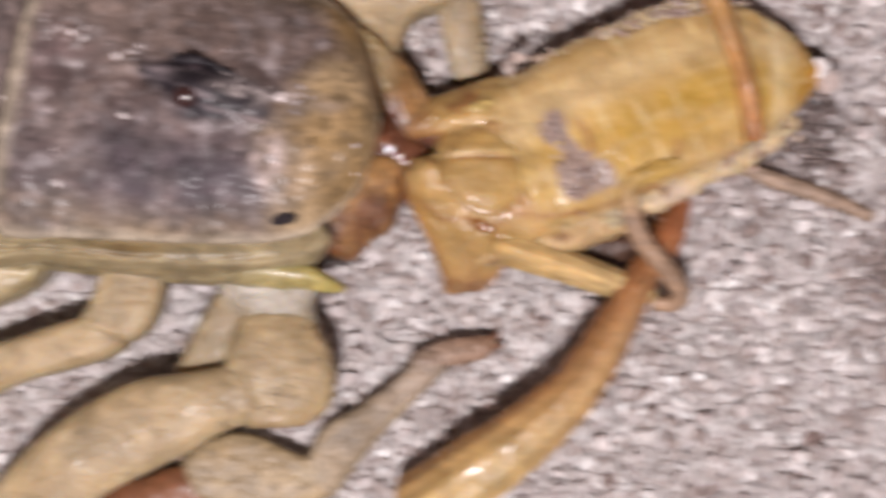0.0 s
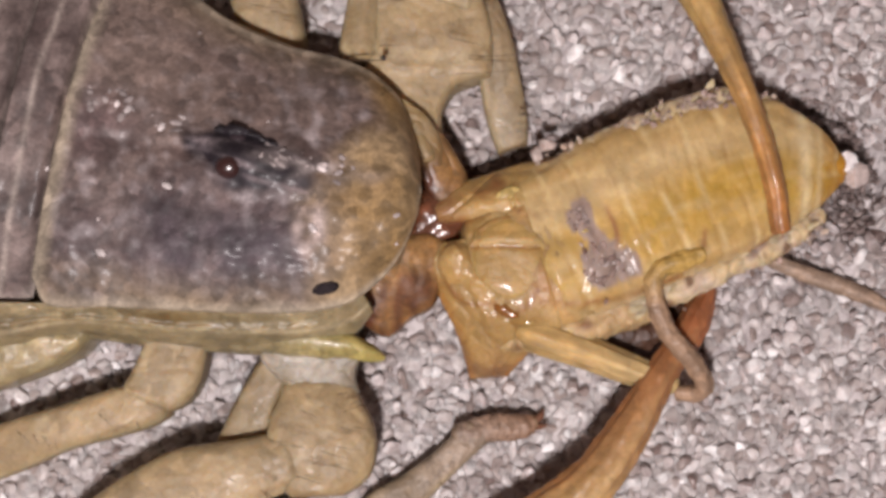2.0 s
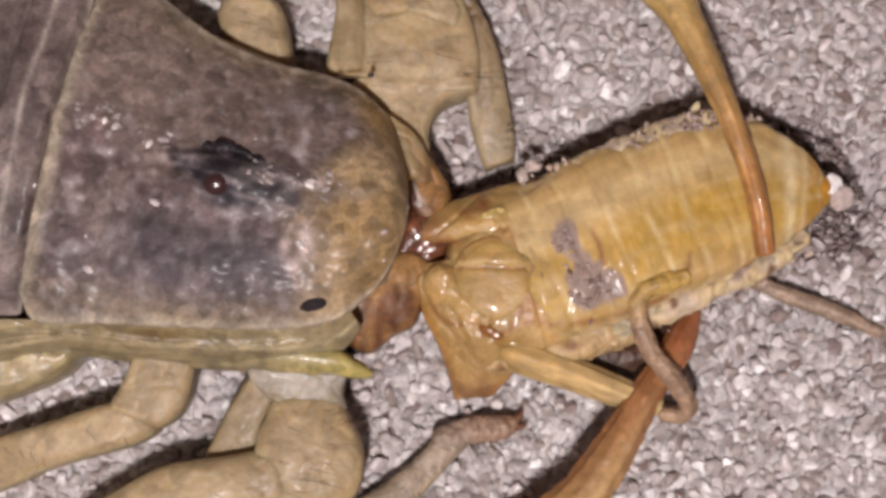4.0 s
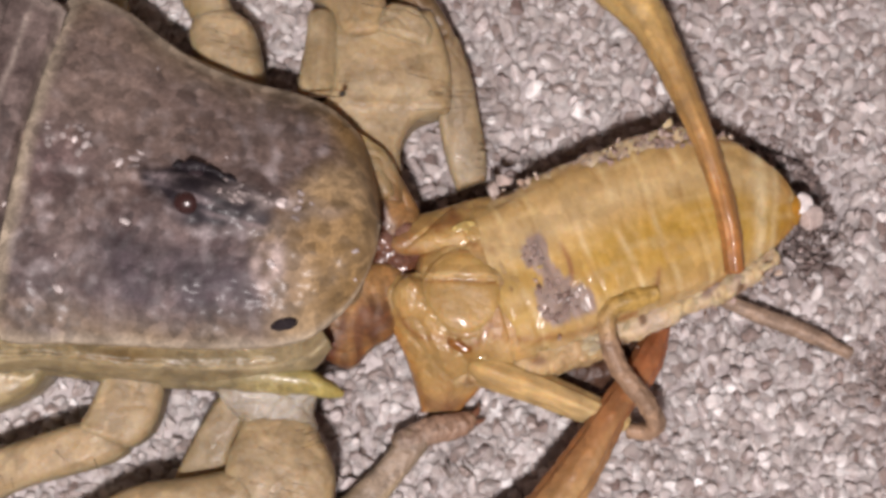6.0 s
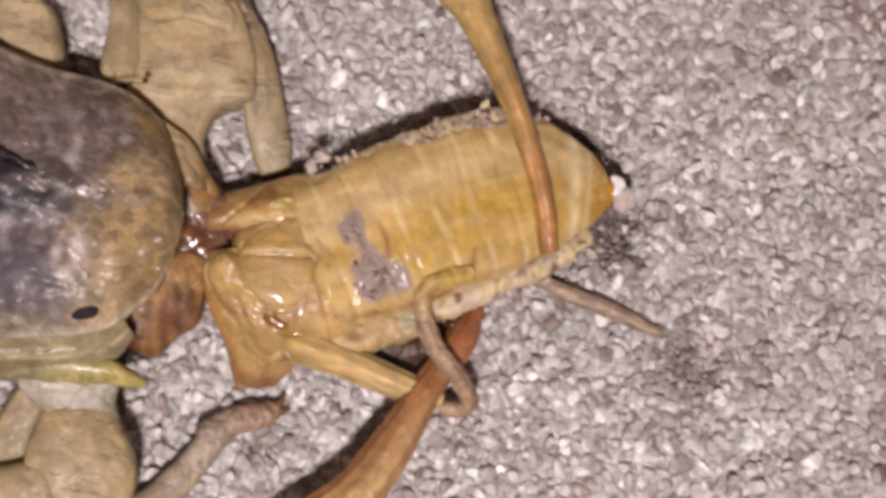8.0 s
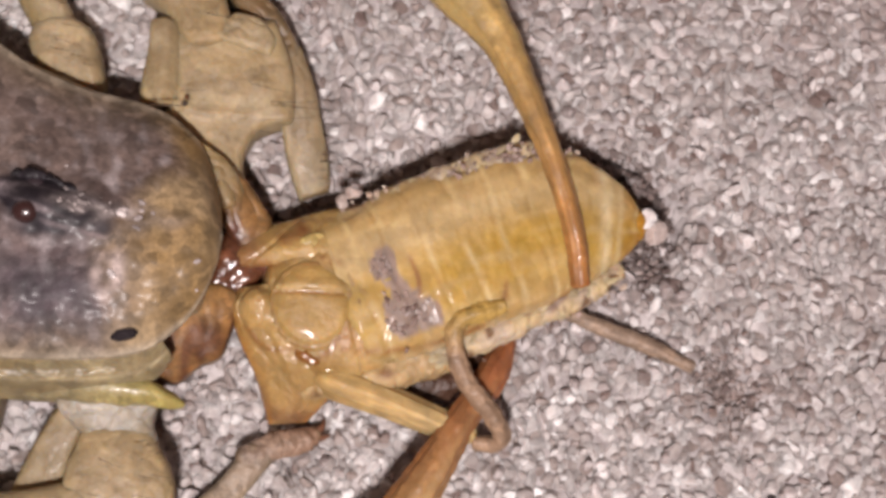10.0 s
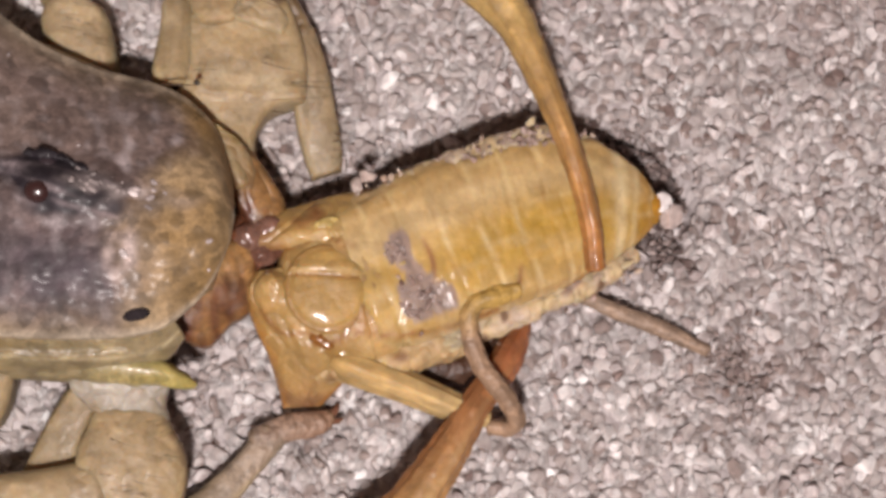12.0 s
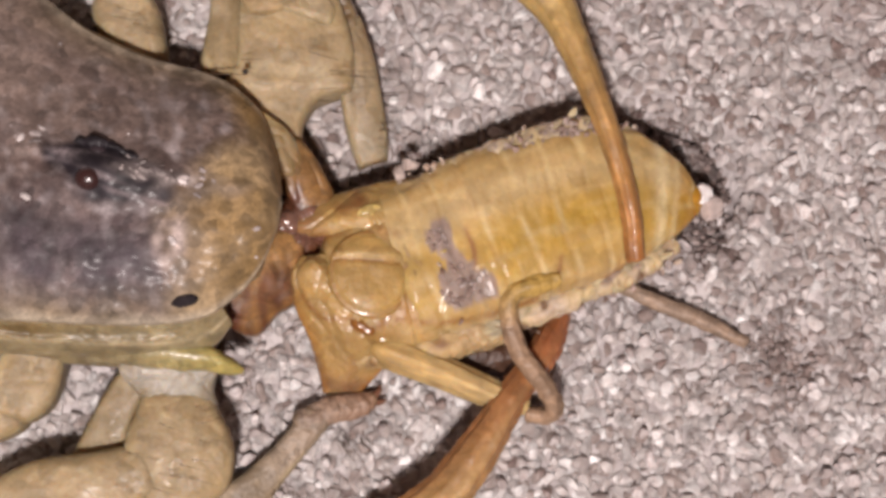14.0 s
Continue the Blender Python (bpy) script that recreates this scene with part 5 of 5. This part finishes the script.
def prey_sand():
    """Grains that cling to the flanks, and two patches on the back."""
    rng = np.random.default_rng(23)
    spots, sizes, tones = [], [], []

    def edge(path, n, spread, lo, hi, tone):
        q = spline(path, 200)
        for _ in range(n):
            p = q[rng.integers(200)] + rng.normal(size=3) * spread
            spots.append(p); sizes.append(lo + (hi - lo) * rng.random() ** 1.8); tones.append(np.array(tone) * rng.uniform(0.7, 1.15))

    warm, mauve = (1.05, 0.90, 0.74), (0.72, 0.58, 0.52)
    edge([(2.82, 1.99, 2.50), (4.93, 2.89, 2.90), (7.05, 3.70, 2.95), (9.20, 4.34, 2.75), (10.72, 4.04, 2.30), (11.84, 3.32, 1.90)], 110, (0.2, 0.2, 0.14), 0.05, 0.19, warm)
    edge([(6.07, 3.36, 3.10), (7.61, 3.85, 3.10), (9.16, 4.25, 3.00), (10.59, 3.95, 2.50)], 100, (0.2, 0.2, 0.15), 0.10, 0.22, mauve)
    edge([(3.40, -3.52, 1.90), (5.32, -3.08, 2.20), (7.23, -2.32, 2.40), (9.18, -1.44, 2.30), (10.99, -0.65, 1.90), (12.64, 0.35, 1.50)], 110, (0.22, 0.22, 0.16), 0.05, 0.19, warm)
    edge([(5.2, -3.1, 2.1), (7.63, -2.06, 2.30), (9.78, -1.18, 2.20), (12.03, -0.15, 1.60)], 110, (0.2, 0.18, 0.15), 0.10, 0.24, mauve)
    edge([(3.82, 0.51, 3.50), (4.19, 0.18, 3.52), (4.47, -0.16, 3.55)], 20, (0.2, 0.2, 0.03), 0.10, 0.2, mauve)
    edge([(4.66, -0.83, 3.50), (4.95, -1.30, 3.45), (4.66, -1.86, 3.38)], 34, (0.26, 0.34, 0.03), 0.12, 0.22, mauve)
    edge([(5.38, -1.07, 3.46), (5.52, -1.39, 3.42)], 6, (0.14, 0.16, 0.04), 0.12, 0.2, (1.0, 0.9, 0.86))
    flakes = []
    for path, n in (([(3.0, -3.45, 2.2), (5.0, -2.95, 2.5), (6.6, -2.55, 2.6), (8.4, -1.75, 2.75), (10.6, -0.75, 2.45), (12.3, 0.30, 1.9)], 70), ([(4.9, 2.85, 2.9), (7.05, 3.65, 3.0), (9.2, 4.25, 2.8), (10.7, 3.95, 2.4)], 50)):
        q = spline(path, 200)
        for _ in range(n):
            p = q[rng.integers(200)] + rng.normal(size=3) * (0.14, 0.14, 0.05)
            shape = SHAPES[rng.integers(len(SHAPES))] * (rng.uniform(0.22, 0.52), rng.uniform(0.14, 0.28), 0.09)
            turn = 0.42 + rng.normal() * 0.3
            ct, st = math.cos(turn), math.sin(turn)
            tilt = rng.normal() * 0.3
            shape = shape @ np.array([[1, 0, 0], [0, math.cos(tilt), math.sin(tilt)], [0, -math.sin(tilt), math.cos(tilt)]]) @ np.array([[ct, st, 0], [-st, ct, 0], [0, 0, 1]])
            tone = np.array((0.50, 0.385, 0.22)) * rng.uniform(0.7, 1.12)
            flakes.append((shape + p, [tuple(x) for x in GRAIN_FACES.tolist()], np.tile(tone, (42, 1))))
    part("crumbled_skin", join(*flakes), YELLOW, prey, "crumbled cream flakes of skin", smooth=False, kind="stuff")
    v, f, c = grains(spots, sizes, rng, tones)
    part("clinging_sand", (v, f, c), SAND, prey, "sand grains stuck to the body", smooth=False, kind="stuff")
    rng = np.random.default_rng(4)
    big = grains([(13.56, 2.20, 1.40), (13.99, 1.78, 1.20), (3.17, 2.80, 2.60), (2.74, 2.51, 2.30)], [0.72, 0.62, 0.45, 0.34], rng, [(1.5, 1.5, 1.5), (1.4, 1.4, 1.4), (1.4, 1.35, 1.3), (1.2, 1.15, 1.1)])
    part("white_grain", big, SAND, prey, "large white grains stuck to the body", smooth=False, kind="stuff")


prey_sand()


# ---- what moves ----
def motions():
    rows = [
        (0, 6.92, 1.38, 2.15),
        (0.2, 6.85, 1.41, 1.11),
        (0.5, 6.78, 1.03, 1.99),
        (1, 6.74, 0.88, 2.84),
        (1.5, 6.83, 1.02, 3.20),
        (2, 6.46, 0.71, 0.81),
        (2.5, 6.48, 0.59, 0.32),
        (3, 6.32, 0.42, 0.00),
        (5.3, 6.50, 0.71, 1.12),
        (5.5, 6.48, 0.66, 1.07),
        (6, 6.34, 0.66, -0.47),
        (6.5, 6.42, 0.71, -0.50),
        (7, 6.42, 0.70, -0.60),
        (7.5, 6.55, 0.71, -0.38),
        (7.8, 6.68, 0.96, -0.73),
        (8.5, 6.91, 1.09, -1.63),
        (9, 6.75, 0.74, -0.23),
        (11.3, 6.49, 0.55, -1.60),
        (11.5, 6.49, 0.53, -1.67),
        (12, 6.61, 0.48, -0.64),
        (12.5, 6.65, 0.55, -1.43),
        (13, 6.61, 0.46, -0.26),
        (13.5, 6.54, 0.47, -1.07),
        (14, 6.48, 0.47, -1.14),
    ]
    walk(prey, [(t, pose(x * MM, y * MM, 0, 0, 0, a)) for t, x, y, a in rows])
    at = (np.array(JAW_A) - HOME["scorpion"]) * MM
    walk(jaw_near, [(t, pose(at[0] + x * MM, at[1] + y * MM, at[2], 0, 0, a)) for t, x, y, a in (
        (0, 0.0, 0.1, 4), (0.5, -0.1, 0.0, 0), (1.0, -0.4, -0.1, -6), (1.5, -0.9, -0.3, -14), (1.8, -0.5, -0.1, -6), (2.1, 0.1, 0, 0), (2.5, -0.1, 0, 3), (3.0, 0.1, 0, 0),
        (4.0, -0.2, 0, -3), (5.5, 0.1, 0.1, 4), (6.5, -0.1, 0, 2), (7.5, 0.1, 0, 4), (8.5, 0.0, 0.1, 2), (9.0, -0.1, 0, 0), (10.2, -0.4, 0, -5), (11.5, 0.1, 0.4, 6), (12.5, 0.0, 0.35, 5), (13.2, -0.1, 0.3, 5), (14.0, 0.1, 0.3, 6))])
    bt = (np.array(JAW_B) - HOME["scorpion"]) * MM
    walk(jaw_far, [(t, pose(bt[0] + x * MM, bt[1] + y * MM, bt[2], 0, 0, a)) for t, x, y, a in (
        (0, 0.5, -0.1, 0), (1.0, 0.5, -0.1, 2), (1.5, 0.45, -0.1, 3), (2.1, 0.2, 0, 0), (3.0, -0.1, 0, 0), (4.0, 0.1, 0, 2), (5.5, 0.0, 0, -1), (6.5, 0.1, 0, -2), (7.5, 0, 0, 0), (9.0, 0.2, 0, 0), (10.5, 0.4, -0.1, 3), (11.5, 0.4, -0.1, 2), (12.5, 0.4, -0.1, 2), (13.0, 0.5, -0.1, 0), (14.0, 0.5, -0.1, -2))])
    ht = (np.array(HEAD) - HOME["grasshopper"]) * MM
    walk(head, [(t, pose(ht[0], ht[1], ht[2] + z * MM, rx, ry, 0)) for t, rx, ry, z in (
        (0, -4, 6, 0.15), (0.5, -4, 5, 0.12), (1.5, -3, 6, 0.12), (2.0, 2, -2, 0), (3.0, 3, -4, 0), (5.5, 2, -3, 0.05), (7.5, 0, -2, 0), (9.0, 1, -2, 0.05), (11.5, 0, 0, 0.10), (12.5, -2, 2, 0.12), (13.5, -3, 5, 0.15), (14.0, -4, 6, 0.17))])
    ct = (np.array(FLESH) - HOME["grasshopper"]) * MM
    walk(flesh, [(t, pose(ct[0] + x * MM, ct[1], ct[2] + z * MM, 0, a, 0)) for t, x, z, a in (
        (0, -0.1, -0.5, 0), (0.5, 0, -0.6, 4), (1.0, 0, -0.6, 0), (1.5, -0.1, -0.5, 4), (2.0, 0, -0.9, 0), (3.0, 0, -1.1, 0), (4.2, -0.1, -0.6, 5), (5.5, 0, -0.25, 4), (6.5, 0, 0.1, 0), (7.5, -0.1, -0.1, 5), (8.5, 0, -0.1, 0), (9.0, 0, -0.3, 3), (10.3, -0.1, -0.1, -4), (11.5, 0, 0, 0), (12.0, 0.05, 0.1, 4), (13.0, 0, -0.1, 0), (14.0, -0.1, 0, 4))])
    ft = (np.array(FRONT_LEG) - HOME["scorpion"]) * MM
    walk(front_leg, [(t, pose(ft[0], ft[1], ft[2], 0, 0, a)) for t, a in (
        (0, 0.3), (1.5, 0.5), (2.0, -0.3), (3.0, 0), (4.2, 4.0), (5.5, 7.8), (6.5, 7.8), (9.0, 7.0), (12.5, 6.4), (14.0, 7.2))])
    kt = (np.array(ANKLE) - np.array(FRONT_LEG)) * MM
    walk(tarsus, [(t, pose(*kt, 0, 0, a)) for t, a in ((0, 7), (1.5, 8), (2.0, 1), (3.0, 0), (5.5, 2), (9.0, 3), (12.5, 1), (14.0, 2))])


motions()
